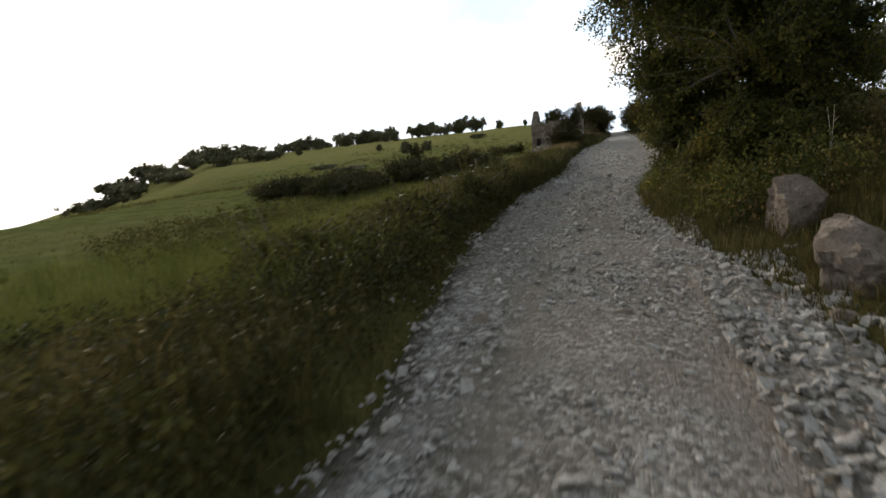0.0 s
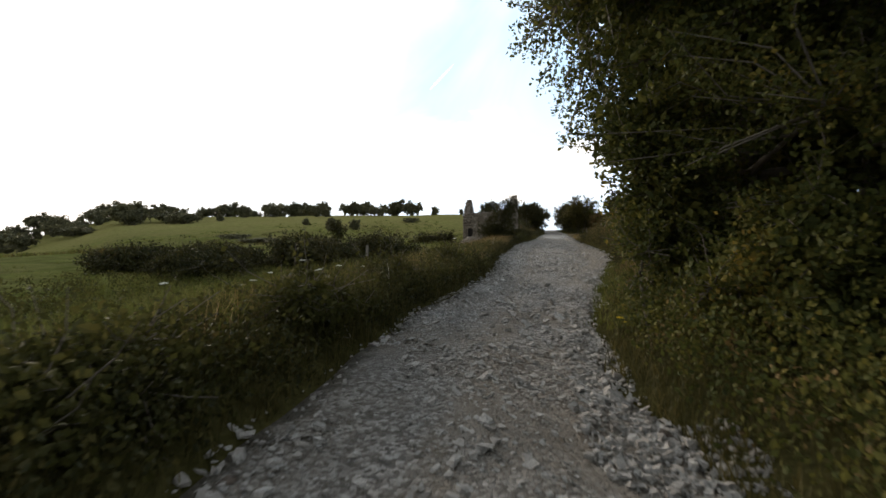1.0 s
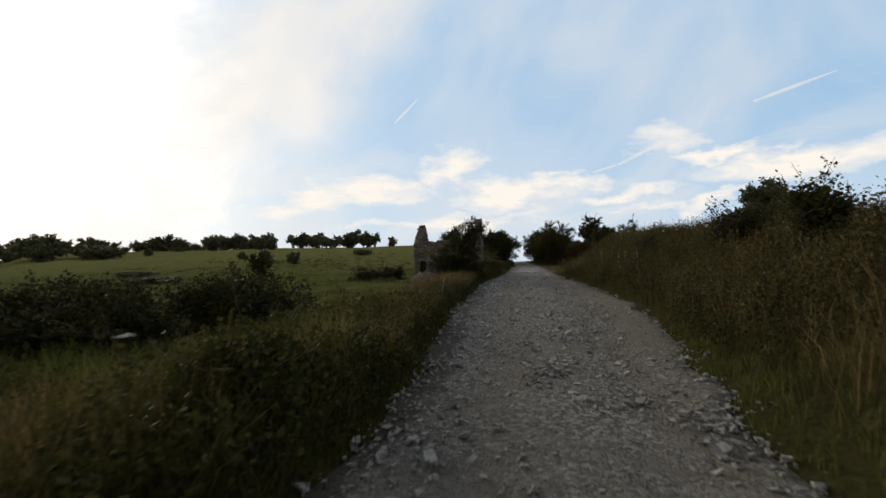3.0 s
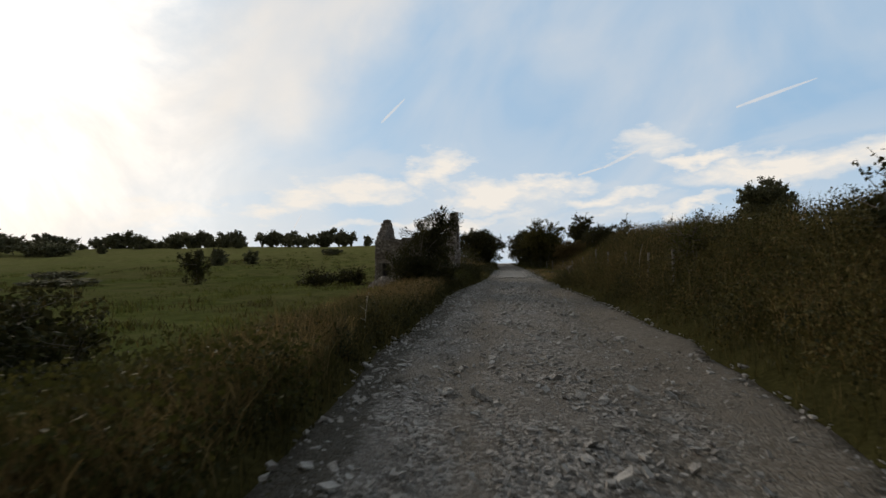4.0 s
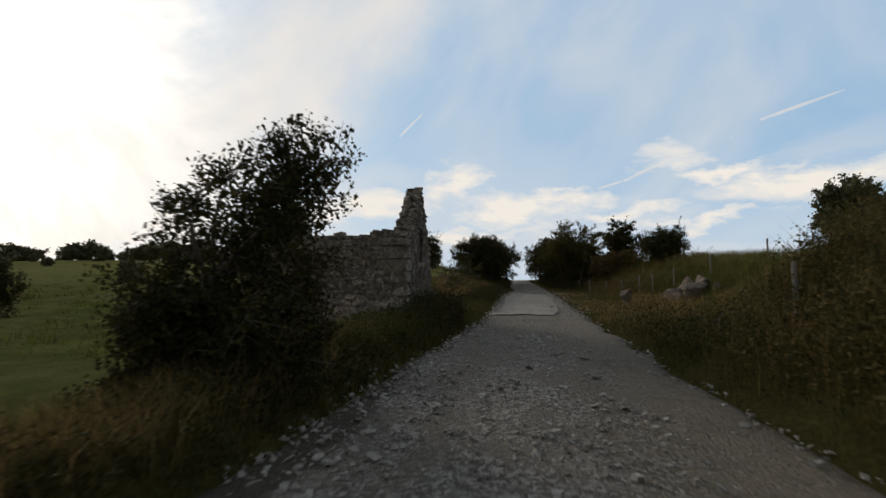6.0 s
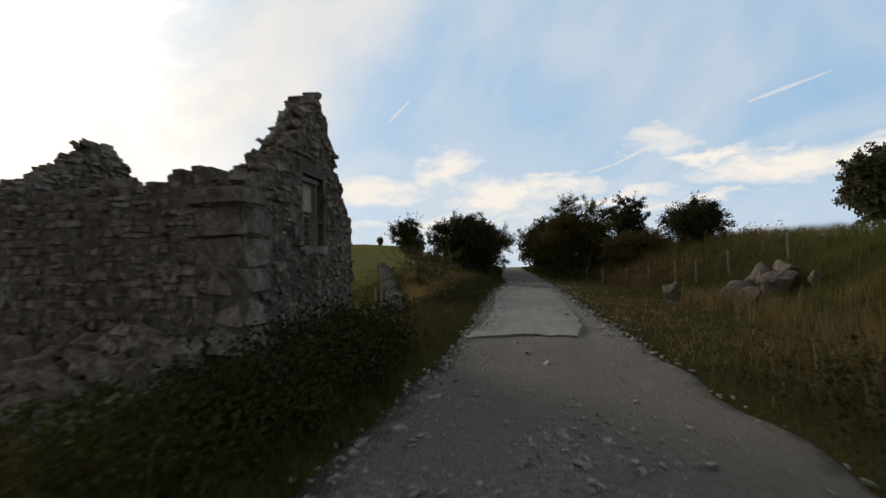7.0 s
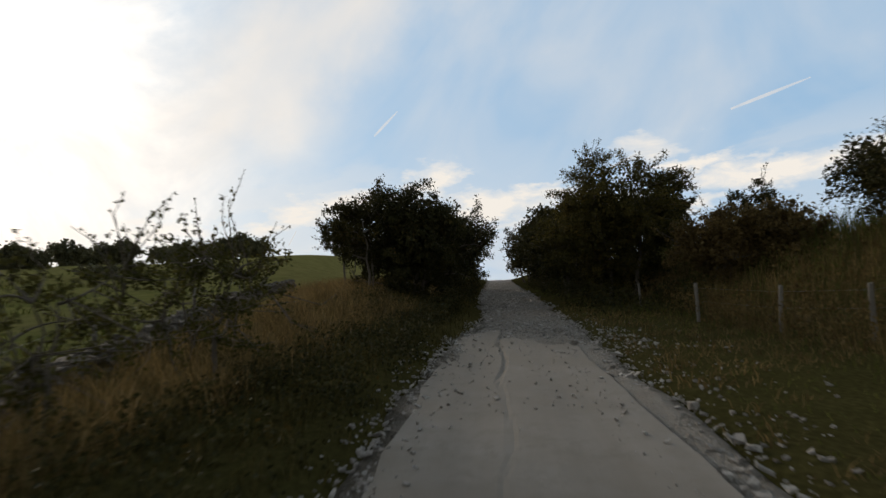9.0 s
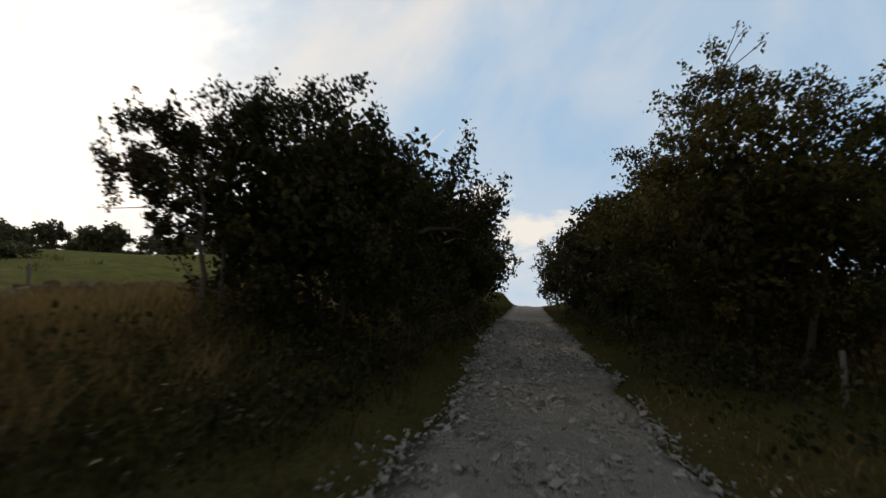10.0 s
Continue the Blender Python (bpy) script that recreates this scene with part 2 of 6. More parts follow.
def concrete(net):
    p = place(net)
    big, mid, fine = net.noise(p, 0.5, 4, 0.6), net.noise(p, 5, 5, 0.65), net.noise(p, 60, 3, 0.6)
    run = net.noise(net.n("ShaderNodeMapping", {"Vector": p, "Scale": (3.2, 0.12, 1)}).outputs[0], 1.0, 4, 0.6)
    c = net.mix(run, (0.165, 0.152, 0.134, 1), (0.325, 0.303, 0.273, 1))
    c = net.mix(net.ramp(mid, [(0.48, grey(0)), (0.70, grey(0.65))]), c, (0.125, 0.108, 0.086, 1))
    c = net.mix(net.ramp(big, [(0.42, grey(0)), (0.60, grey(0.75))]), c, (0.165, 0.145, 0.118, 1))
    c = net.mix(net.ramp(fine, [(0.6, grey(0)), (0.8, grey(0.4))]), c, (0.09, 0.085, 0.08, 1))
    far = net.ramp(net.math("MULTIPLY", net.math("SUBTRACT", net.n("ShaderNodeSeparateXYZ", (p,)).outputs[1], 60.0), 0.05), [(0.25, grey(0)), (0.55, grey(0.45)), (0.80, grey(0.85))])
    c = net.mix(net.math("MULTIPLY", far, net.ramp(net.noise(p, 1.6, 5, 0.65), [(0.36, grey(0.4)), (0.54, grey(1.0))])), c, net.mix(mid, (0.16, 0.140, 0.113, 1), (0.262, 0.235, 0.20, 1)))
    return surface(net, c, 0.8, net.math("ADD", mid, net.math("MULTIPLY", fine, 0.4)), 0.35, 0.02, 0.3)


def rock(net, dark=(0.10, 0.095, 0.09), light=(0.33, 0.32, 0.30), lichen=0.35, vary=0.6, stain=0.0, limed=0.0):
    oi = net.n("ShaderNodeObjectInfo").outputs["Random"]
    isl = net.n("ShaderNodeNewGeometry").outputs["Random Per Island"]
    p = place(net)
    mid, fine = net.noise(p, 7, 6, 0.7), net.noise(p, 45, 5, 0.7)
    c = net.mix(net.ramp(net.math("ADD", net.math("MULTIPLY", mid, 0.65), net.math("MULTIPLY", fine, 0.35)), [(0.36, grey(0)), (0.64, grey(1))]), (*dark, 1), (*light, 1))
    each = net.math("FRACT", net.math("ADD", oi, isl))
    c = net.mix(net.math("MULTIPLY", each, vary), c, (dark[0] * 1.1, dark[1] * 1.05, dark[2], 1))
    wash = net.noise(p, 0.9, 4, 0.65)
    c = net.mix(net.ramp(wash, [(0.42, grey(stain)), (0.58, grey(0))]), c, (dark[0] * 0.95, dark[1] * 0.82, dark[2] * 0.68, 1))
    spot = net.ramp(net.noise(p, 9, 3, 0.6), [(0.58, grey(0)), (0.66, grey(lichen))])
    lime = net.math("MULTIPLY", net.ramp(net.noise(p, 2.1, 6, 0.7), [(0.58, grey(0)), (0.66, grey(1))]), limed)
    c = net.mix(lime, c, (0.46, 0.435, 0.39, 1))
    c = net.mix(spot, c, (0.42, 0.42, 0.38, 1))
    return surface(net, c, 0.92, net.math("ADD", net.math("MULTIPLY", fine, 0.6), mid), 1.0, 0.045, 0.2)


def leaf(net, stops, through=0.35):
    r = net.n("ShaderNodeNewGeometry").outputs["Random Per Island"]
    big = net.noise(place(net), 0.9, 3, 0.6)
    v = net.math("ADD", net.math("MULTIPLY", r, 0.55), net.math("MULTIPLY", net.math("SUBTRACT", big, 0.28), 1.0), True)
    c = net.ramp(v, stops)
    b = net.n("ShaderNodeBsdfPrincipled", {"Base Color": c, "Roughness": 0.7, "Specular IOR Level": 0.12}).outputs[0]
    tl = net.n("ShaderNodeBsdfTranslucent", {"Color": c}).outputs[0]
    return net.n("ShaderNodeMixShader", (through, b, tl)).outputs[0]


def bark(net, a=(0.07, 0.058, 0.045), b=(0.17, 0.15, 0.125)):
    p = net.n("ShaderNodeTexCoord").outputs["Object"]
    s = net.noise(net.n("ShaderNodeMapping", {"Vector": p, "Scale": (14, 14, 2.5)}).outputs[0], 1.6, 5, 0.65)
    return surface(net, net.mix(s, (*a, 1), (*b, 1)), 0.9, s, 0.7, 0.02, 0.2)


def paint(net, a, b, scale=12.0, rough=0.8, metal=0.0):
    p = place(net)
    n1, n2 = net.noise(p, scale, 5, 0.6), net.noise(p, scale * 6, 3, 0.6)
    return surface(net, net.mix(n1, (*a, 1), (*b, 1)), rough, n2, 0.4, 0.01, 0.3, metal)


M_EARTH = material("field_earth", earth)
M_GRAVEL = material("limestone_gravel", gravel)
M_CONCRETE = material("worn_concrete", concrete)
M_CHIP = material("limestone_chippings", rock, dark=(0.25, 0.240, 0.228), light=(0.61, 0.590, 0.56), lichen=0.06, vary=0.65)
M_RUBBLE = material("grey_rubble", rock, dark=(0.20, 0.190, 0.178), light=(0.60, 0.585, 0.56), lichen=0.06, vary=0.65)
M_DARKWOOD = material("dark_weathered_wood", paint, a=(0.034, 0.030, 0.026), b=(0.105, 0.095, 0.082), scale=9.0)
M_WALLSTONE = material("weathered_wall_stone", rock, dark=(0.074, 0.059, 0.048), light=(0.50, 0.437, 0.372), lichen=0.35, vary=0.62, stain=0.4, limed=0.5)
M_DRYSTONE = material("dark_field_stone", rock, dark=(0.042, 0.037, 0.032), light=(0.25, 0.228, 0.20), lichen=0.3, vary=0.7)
M_MORTAR = material("crumbling_mortar", rock, dark=(0.065, 0.055, 0.046), light=(0.29, 0.252, 0.21), lichen=0.2, stain=0.4, limed=0.5)
M_BOULDER = material("limestone_boulder", rock, dark=(0.078, 0.062, 0.050), light=(0.31, 0.262, 0.22), lichen=0.25)
M_BARK = material("hawthorn_bark", bark)
M_HAW = material("hawthorn_leaves", leaf, stops=[(0.0, (0.014, 0.017, 0.007)), (0.45, (0.033, 0.034, 0.011)), (0.8, (0.066, 0.056, 0.017)), (1.0, (0.13, 0.085, 0.024))], through=0.18)
M_GOLD = material("yellowing_hawthorn_leaves", leaf, stops=[(0.0, (0.022, 0.023, 0.008)), (0.45, (0.056, 0.052, 0.014)), (0.78, (0.110, 0.090, 0.022)), (1.0, (0.23, 0.15, 0.035))])
M_DOCK = material("brown_dock_leaves", leaf, stops=[(0.0, (0.050, 0.035, 0.015)), (0.45, (0.115, 0.082, 0.031)), (0.8, (0.20, 0.14, 0.055)), (1.0, (0.29, 0.20, 0.085))])
M_TREE = material("lane_tree_leaves", leaf, stops=[(0.0, (0.020, 0.027, 0.009)), (0.45, (0.056, 0.064, 0.016)), (0.8, (0.125, 0.115, 0.027)), (1.0, (0.27, 0.175, 0.036))])
# distant leaves, with aerial haze mixed into the colour as a paler tone
M_FAR_HAZED = material("hazed_far_tree_leaves", leaf, stops=[(0.0, (0.055, 0.057, 0.036)), (0.6, (0.105, 0.104, 0.058)), (1.0, (0.155, 0.145, 0.075))], through=0.2)
M_WEED = material("verge_weed_leaves", leaf, stops=[(0.0, (0.030, 0.032, 0.009)), (0.5, (0.052, 0.053, 0.014)), (0.85, (0.092, 0.082, 0.024)), (1.0, (0.135, 0.100, 0.037))])
M_GRASS = material("green_grass", leaf, stops=[(0.0, (0.036, 0.048, 0.012)), (0.5, (0.098, 0.112, 0.024)), (0.85, (0.185, 0.175, 0.050)), (1.0, (0.28, 0.225, 0.10))], through=0.3)
# rank grass, browner than green_grass and darkened for the verge's shaded face
M_RANK_SHADED = material("shaded_rank_grass", leaf, stops=[(0.0, (0.022, 0.022, 0.008)), (0.4, (0.058, 0.054, 0.017)), (0.75, (0.118, 0.097, 0.033)), (1.0, (0.195, 0.150, 0.060))], through=0.3)
M_DRY = material("dry_grass", leaf, stops=[(0.0, (0.060, 0.037, 0.016)), (0.45, (0.145, 0.106, 0.043)), (0.8, (0.28, 0.200, 0.088)), (1.0, (0.40, 0.31, 0.165))], through=0.45)
# near-black colour that paints the darkness inside the barn doorway
M_DOORWAY_DARK = material("doorway_darkness", paint, a=(0.012, 0.010, 0.010), b=(0.034, 0.028, 0.026), scale=9.0)
M_WOOD = material("grey_weathered_wood", paint, a=(0.11, 0.10, 0.085), b=(0.27, 0.25, 0.22), scale=9.0)
M_BOARD = material("pale_boarding", paint, a=(0.26, 0.235, 0.18), b=(0.48, 0.44, 0.35), scale=6.0)
M_WIRE = material("galvanised_wire", paint, a=(0.25, 0.25, 0.25), b=(0.4, 0.4, 0.4), scale=30.0, rough=0.45, metal=0.8)
M_PETAL = material("white_petals", paint, a=(0.62, 0.62, 0.56), b=(0.80, 0.80, 0.76), scale=40.0)
M_YELLOW = material("yellow_petals", paint, a=(0.62, 0.45, 0.02), b=(0.80, 0.62, 0.05), scale=40.0)


# ---- mesh helpers ----
def fast_mesh(name, verts, quads=None, tris=None, mat=None, smooth=False):
    """A mesh from arrays of corners and of faces with four and three corners."""
    verts = np.asarray(verts, np.float32)
    parts = [(np.asarray(f, np.int32), k) for f, k in ((quads, 4), (tris, 3)) if f is not None and len(f)]
    me = bpy.data.meshes.new(name)
    me.vertices.add(len(verts))
    me.vertices.foreach_set("co", verts.ravel())
    loops = np.concatenate([f.ravel() for f, k in parts])
    sizes = np.concatenate([np.full(len(f), k, np.int32) for f, k in parts])
    me.loops.add(len(loops))
    me.loops.foreach_set("vertex_index", loops)
    me.polygons.add(len(sizes))
    me.polygons.foreach_set("loop_start", np.concatenate([[0], np.cumsum(sizes)[:-1]]).astype(np.int32))
    me.polygons.foreach_set("use_smooth", np.full(len(sizes), smooth))
    me.update(calc_edges=True)
    me.validate()
    if mat:
        me.materials.append(mat)
    return me


def bm_mesh(name, bm, mat, smooth=False):
    me = bpy.data.meshes.new(name)
    for f in bm.faces:
        f.smooth = smooth
    bm.to_mesh(me)
    bm.free()
    me.materials.append(mat)
    return me


def part(name, mesh, parent, label="", m=None, kind=""):
    ob = new(name, mesh)
    ob.parent = parent
    if m is not None:
        ob.matrix_basis = m
    return tagged(ob, label=label, kind=kind)


def thing(name, m, label, category, group="", kind=""):
    ob = new(name)
    ob.empty_display_size = 0.2
    ob.matrix_basis = m
    return tagged(ob, label, category, group, kind)


def at(x, y, z, turn=0.0, sx=1.0, sy=None, sz=None):
    sy, sz = sx if sy is None else sy, sx if sz is None else sz
    return Matrix.LocRotScale((x, y, z), Euler((0, 0, radians(turn))), (sx, sy, sz))


# ---- ground heights ----
LEFT_Y = [-40, 0, 3, 6, 11, 16, 19, 22, 26, 33, 38, 44, 50, 56, 62, 70, 74, 77.5, 79.5, 84, 91, 130, 200]
LEFT_X = [-1.6, -1.6, -1.64, -2.08, -2.55, -2.6, -2.3, -2.02, -2.1, -2.45, -2.35, -2.4, -1.95, -1.4, -0.95, -0.78, -0.75, -0.45, -0.08, -0.02, -0.4, -0.6, -0.6]
RIGHT_Y = [-40, 0, 5, 8, 10, 12.2, 15.5, 20.6, 28.8, 34, 40, 46, 54, 60, 74, 85, 97, 130, 200]
RIGHT_X = [2.4, 2.1, 1.7, 1.15, 0.75, 0.34, 0.50, 1.12, 2.30, 2.95, 2.85, 2.65, 2.45, 2.3, 2.2, 2.25, 2.0, 1.7, 1.7]
BANK_Y = [-40, 4, 12, 22, 50, 58, 69, 75, 90, 130]
BANK_H = [0.8, 0.5, 1.2, 1.9, 2.10, 2.1, 2.2, 2.2, 1.4, 1.0]
BANK_D = [0.3, 0.8, 0.2, 0.1, 0.1, 5.6, 5.4, 4.4, 1.2, 1.0]


def smooth(v):
    v = np.clip(v, 0, 1)
    return v * v * (3 - 2 * v)


def wave(x, y, k, seed):
    """Cheap smooth unevenness in about -1 to 1."""
    r = np.random.RandomState(seed)
    v = 0
    for _ in range(5):
        a, b, c = r.uniform(-k, k), r.uniform(-k, k), r.uniform(0, 6.28)
        v = v + np.sin(a * x + b * y + c)
    return v / 3.0


def left_edge(y):
    return np.interp(y, LEFT_Y, LEFT_X) + 0.10 * wave(y, y * 0, 2.5, 4)


def right_edge(y):
    return np.interp(y, RIGHT_Y, RIGHT_X) + 0.10 * wave(y, y * 0, 2.5, 9)


def height(x, y):
    x, y = np.asarray(x, float), np.asarray(y, float)
    le, re = left_edge(y), right_edge(y)
    hill = smooth((y + 0.12 * x - 55) / 75.0)
    field = -0.38 + 4.0 * hill - 0.03 * np.maximum(0, -x - 40) * (1 - hill) - 0.05 * np.maximum(0, y - 150)
    field = field - 0.18 * np.maximum(0, 12 - x * 1.0 - y - 0.0) * smooth((-x - 30) / 45) * (x < -30)
    field = field + 0.20 * wave(x, y, 0.30, 2) * smooth((-x - 4) / 6) + 0.012 * wave(x, y, 1.3, 12)
    d = le - x
    verge = 0.16 * smooth(d / 0.6) + 0.05 * wave(x, y, 1.6, 6)
    verge = verge * smooth(d / 0.5)
    t = smooth((d - 1.2) / 3.0)
    road_far = -0.035 * np.maximum(0, y - 122)
    lhs = verge * (1 - t) + field * t + road_far * (1 - smooth((d - 6) / 10.0))
    far_l = smooth((-x - 9) / 12.0)
    lhs = np.where(y > 60, lhs * far_l + np.minimum(lhs, 0.25 + 0.5 * t) * (1 - far_l), lhs)
    dr = x - re - np.interp(y, BANK_Y, BANK_D)
    bank = np.interp(y, BANK_Y, BANK_H) * smooth(dr / np.interp(y, [24, 34, 52, 58], [4.6, 3.5, 3.5, 4.6]) + 0.06) * smooth(dr / 0.8 + 0.4)
    rhs = bank + 0.06 * smooth((x - re) / 0.5) + 0.06 * wave(x, y, 0.9, 8) * smooth((x - re - 0.3) / 1.5) + road_far
    rhs = rhs + 0.02 * np.maximum(0, x - 20) * smooth((140 - y) / 40.0)
    z = np.where(x < le, lhs, np.where(x > re, rhs, road_far))
    on_road = (x > le - 0.05) & (x < re + 0.05)
    return np.where(on_road, z - 0.07, z)


def z_at(x, y):
    return float(height(np.array([x]), np.array([y]))[0])


def steps(*spans):
    out = []
    for a, b, n in spans:
        out.append(np.linspace(a, b, n, endpoint=False))
    return np.concatenate(out + [[spans[-1][1]]])


def sheet(xs, ys, zf):
    X, Y = np.meshgrid(xs, ys)
    Z = zf(X, Y)
    v = np.stack([X, Y, Z], -1).reshape(-1, 3)
    nx, ny = len(xs), len(ys)
    i = (np.arange(ny - 1)[:, None] * nx + np.arange(nx - 1)[None, :]).ravel()
    return v, np.stack([i, i + 1, i + nx + 1, i + nx], 1)


gx = steps((-1800, -120, 14), (-120, -30, 30), (-30, -8, 44), (-8, 9, 85), (9, 30, 40), (30, 120, 26), (120, 1800, 14))
gy = steps((-600, -20, 12), (-20, 100, 230), (100, 180, 40), (180, 400, 20), (400, 2400, 12))
v, q = sheet(gx, gy, height)
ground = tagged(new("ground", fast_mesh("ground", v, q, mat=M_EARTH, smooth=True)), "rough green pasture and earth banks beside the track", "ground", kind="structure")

# ---- gravel track ----
ry = np.arange(-20, 160, 0.2)
cols = np.linspace(-0.06, 1.06, 22)
le, re = left_edge(ry), right_edge(ry)
X = le[:, None] + (re - le)[:, None] * cols[None, :]
Y = np.repeat(ry[:, None], len(cols), 1)
ruts = -0.030 * np.exp(-((cols - 0.27) / 0.09) ** 2) - 0.030 * np.exp(-((cols - 0.75) / 0.09) ** 2)
Z = 0.012 + ruts[None, :] + 0.018 * wave(X, Y, 2.4, 21) + 0.010 * wave(X, Y, 7.0, 22) - 0.035 * np.maximum(0, Y - 122)
Z[:, 0] -= 0.10
Z[:, -1] -= 0.10
v = np.stack([X, Y, Z], -1).reshape(-1, 3)
i = (np.arange(len(ry) - 1)[:, None] * len(cols) + np.arange(len(cols) - 1)[None, :]).ravel()
road = tagged(new("road", fast_mesh("road", v, np.stack([i, i + 1, i + len(cols) + 1, i + len(cols)], 1), mat=M_GRAVEL, smooth=True)),
              "pale grey stony gravel track with worn wheel ruts", "track", kind="structure")
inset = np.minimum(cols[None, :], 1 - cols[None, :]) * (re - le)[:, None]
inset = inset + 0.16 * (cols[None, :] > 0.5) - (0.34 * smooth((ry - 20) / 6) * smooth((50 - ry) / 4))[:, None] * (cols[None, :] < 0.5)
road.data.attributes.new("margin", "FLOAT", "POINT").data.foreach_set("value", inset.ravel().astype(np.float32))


# worn concrete surfacing on the track, with a ragged, broken front lip
def patch():
    ys = np.concatenate([np.linspace(0, 1, 5) * 0.6, np.arange(0.9, 18.2, 0.15)])
    cs = np.linspace(0, 1, 60)
    front = 60.28 + 0.24 * cs + 0.46 * np.sin(math.pi * cs) - 0.12 * np.exp(-((cs - 0.74) / 0.08) ** 2) + 0.035 * wave(cs * 4, cs * 0, 9, 32) + 0.015 * wave(cs * 4, cs * 0, 30, 31)
    vs = []
    for k, yy in enumerate(ys):
        yv = front + yy
        a = np.interp(yv, [60, 61.3, 62, 64, 68, 72, 76, 90], [-1.0, -0.93, -0.80, -0.62, -0.60, -0.66, -0.55, -0.05]) + 0.04 * wave(yv, yv * 0, 2.5, 33) + 0.025 * wave(yv, yv * 0, 9, 38)
        b = np.interp(yv, [60, 60.9, 61.6, 62.4, 62.6, 63.6, 65, 70, 75, 90], [1.36, 1.42, 1.54, 1.70, 1.60, 1.80, 1.84, 1.92, 1.9, 1.7]) + 0.03 * wave(yv, yv * 0, 2.5, 34) + 0.025 * wave(yv, yv * 0, 9, 39)
        xv = a + (b - a) * cs
        zv = 0.050 + 0.004 * wave(xv, yv, 1.2, 35) - 0.012 * np.exp(-((cs - 0.3) / 0.08) ** 2) - 0.010 * np.exp(-((cs - 0.72) / 0.08) ** 2)
        # a long crack, and the broken end, which reaches further on one side of it
        crack = 0.42 + 0.05 * np.sin(yv * 1.7) + 0.02 * wave(yv, yv * 0, 9, 40)
        zv = zv - (0.010 + 0.030 * smooth((yv - 72.5) / 1.5)) * np.exp(-((xv - crack) / 0.032) ** 2) * smooth((yv - 68.5) / 0.5) - 0.012 * smooth((xv - crack) / 0.05) * smooth((yv - 73.5) / 0.6)
        zv = zv - 0.09 * smooth((yy - np.where(xv > crack, 15.7, 17.2) + 0.55 * wave(cs * 3, cs * 0, 3.0, 37) + 0.18 * wave(cs * 3, cs * 0, 14.0, 36)) / 0.16)
        zv[0] = zv[-1] = -0.06
        if k == 0:
            vs.append(np.stack([xv, yv + 0.02, zv * 0 - 0.06], -1))
        vs.append(np.stack([xv, yv, zv], -1))
    n, m = len(cs), len(vs)
    i = (np.arange(m - 1)[:, None] * n + np.arange(n - 1)[None, :]).ravel()
    me = fast_mesh("concrete_patch", np.concatenate(vs), np.stack([i, i + 1, i + n + 1, i + n], 1), mat=M_CONCRETE, smooth=False)
    return tagged(new("pavement", me), "pale worn concrete strip with a broken front edge", "pavement", kind="structure")


patch()


# ---- stones ----
rng = np.random.RandomState(7)


CUBE_V = np.array([(x, y, z) for x in (-1, 1) for y in (-1, 1) for z in (-1, 1)], float) * 0.78
CUBE_F = np.array([(0, 1, 3), (0, 3, 2), (4, 6, 7), (4, 7, 5), (0, 4, 5), (0, 5, 1), (2, 3, 7), (2, 7, 6), (0, 2, 6), (0, 6, 4), (1, 5, 7), (1, 7, 3)])


def stone_field(name, x, y, z, size, mat, label, category, seed, flat=0.55):
    """Many loose stones in one mesh."""
    r = np.random.RandomState(seed)
    n = len(x)
    dirs = CUBE_V[None] * (1 + r.uniform(-0.62, 0.30, (n, 8, 3)))
    sc = np.stack([r.uniform(0.7, 1.35, n), r.uniform(0.6, 1.1, n), r.uniform(0.7, 1.2, n) * flat], -1) * size[:, None] * 0.5
    v = dirs * sc[:, None, :]
    a = r.uniform(0, 6.283, n)
    tilt = r.uniform(-0.6, 0.6, n)
    c, s = np.cos(a)[:, None], np.sin(a)[:, None]
    vx, vy, vz = v[..., 0], v[..., 1], v[..., 2] + v[..., 0] * np.tan(tilt)[:, None]
    v = np.stack([vx * c - vy * s + x[:, None], vx * s + vy * c + y[:, None], vz + z[:, None]], -1)
    f = (CUBE_F[None] + (np.arange(n) * 8)[:, None, None]).reshape(-1, 3)
    return tagged(new(name, fast_mesh(name, v.reshape(-1, 3), tris=f, mat=mat)), label, category, kind="stuff")


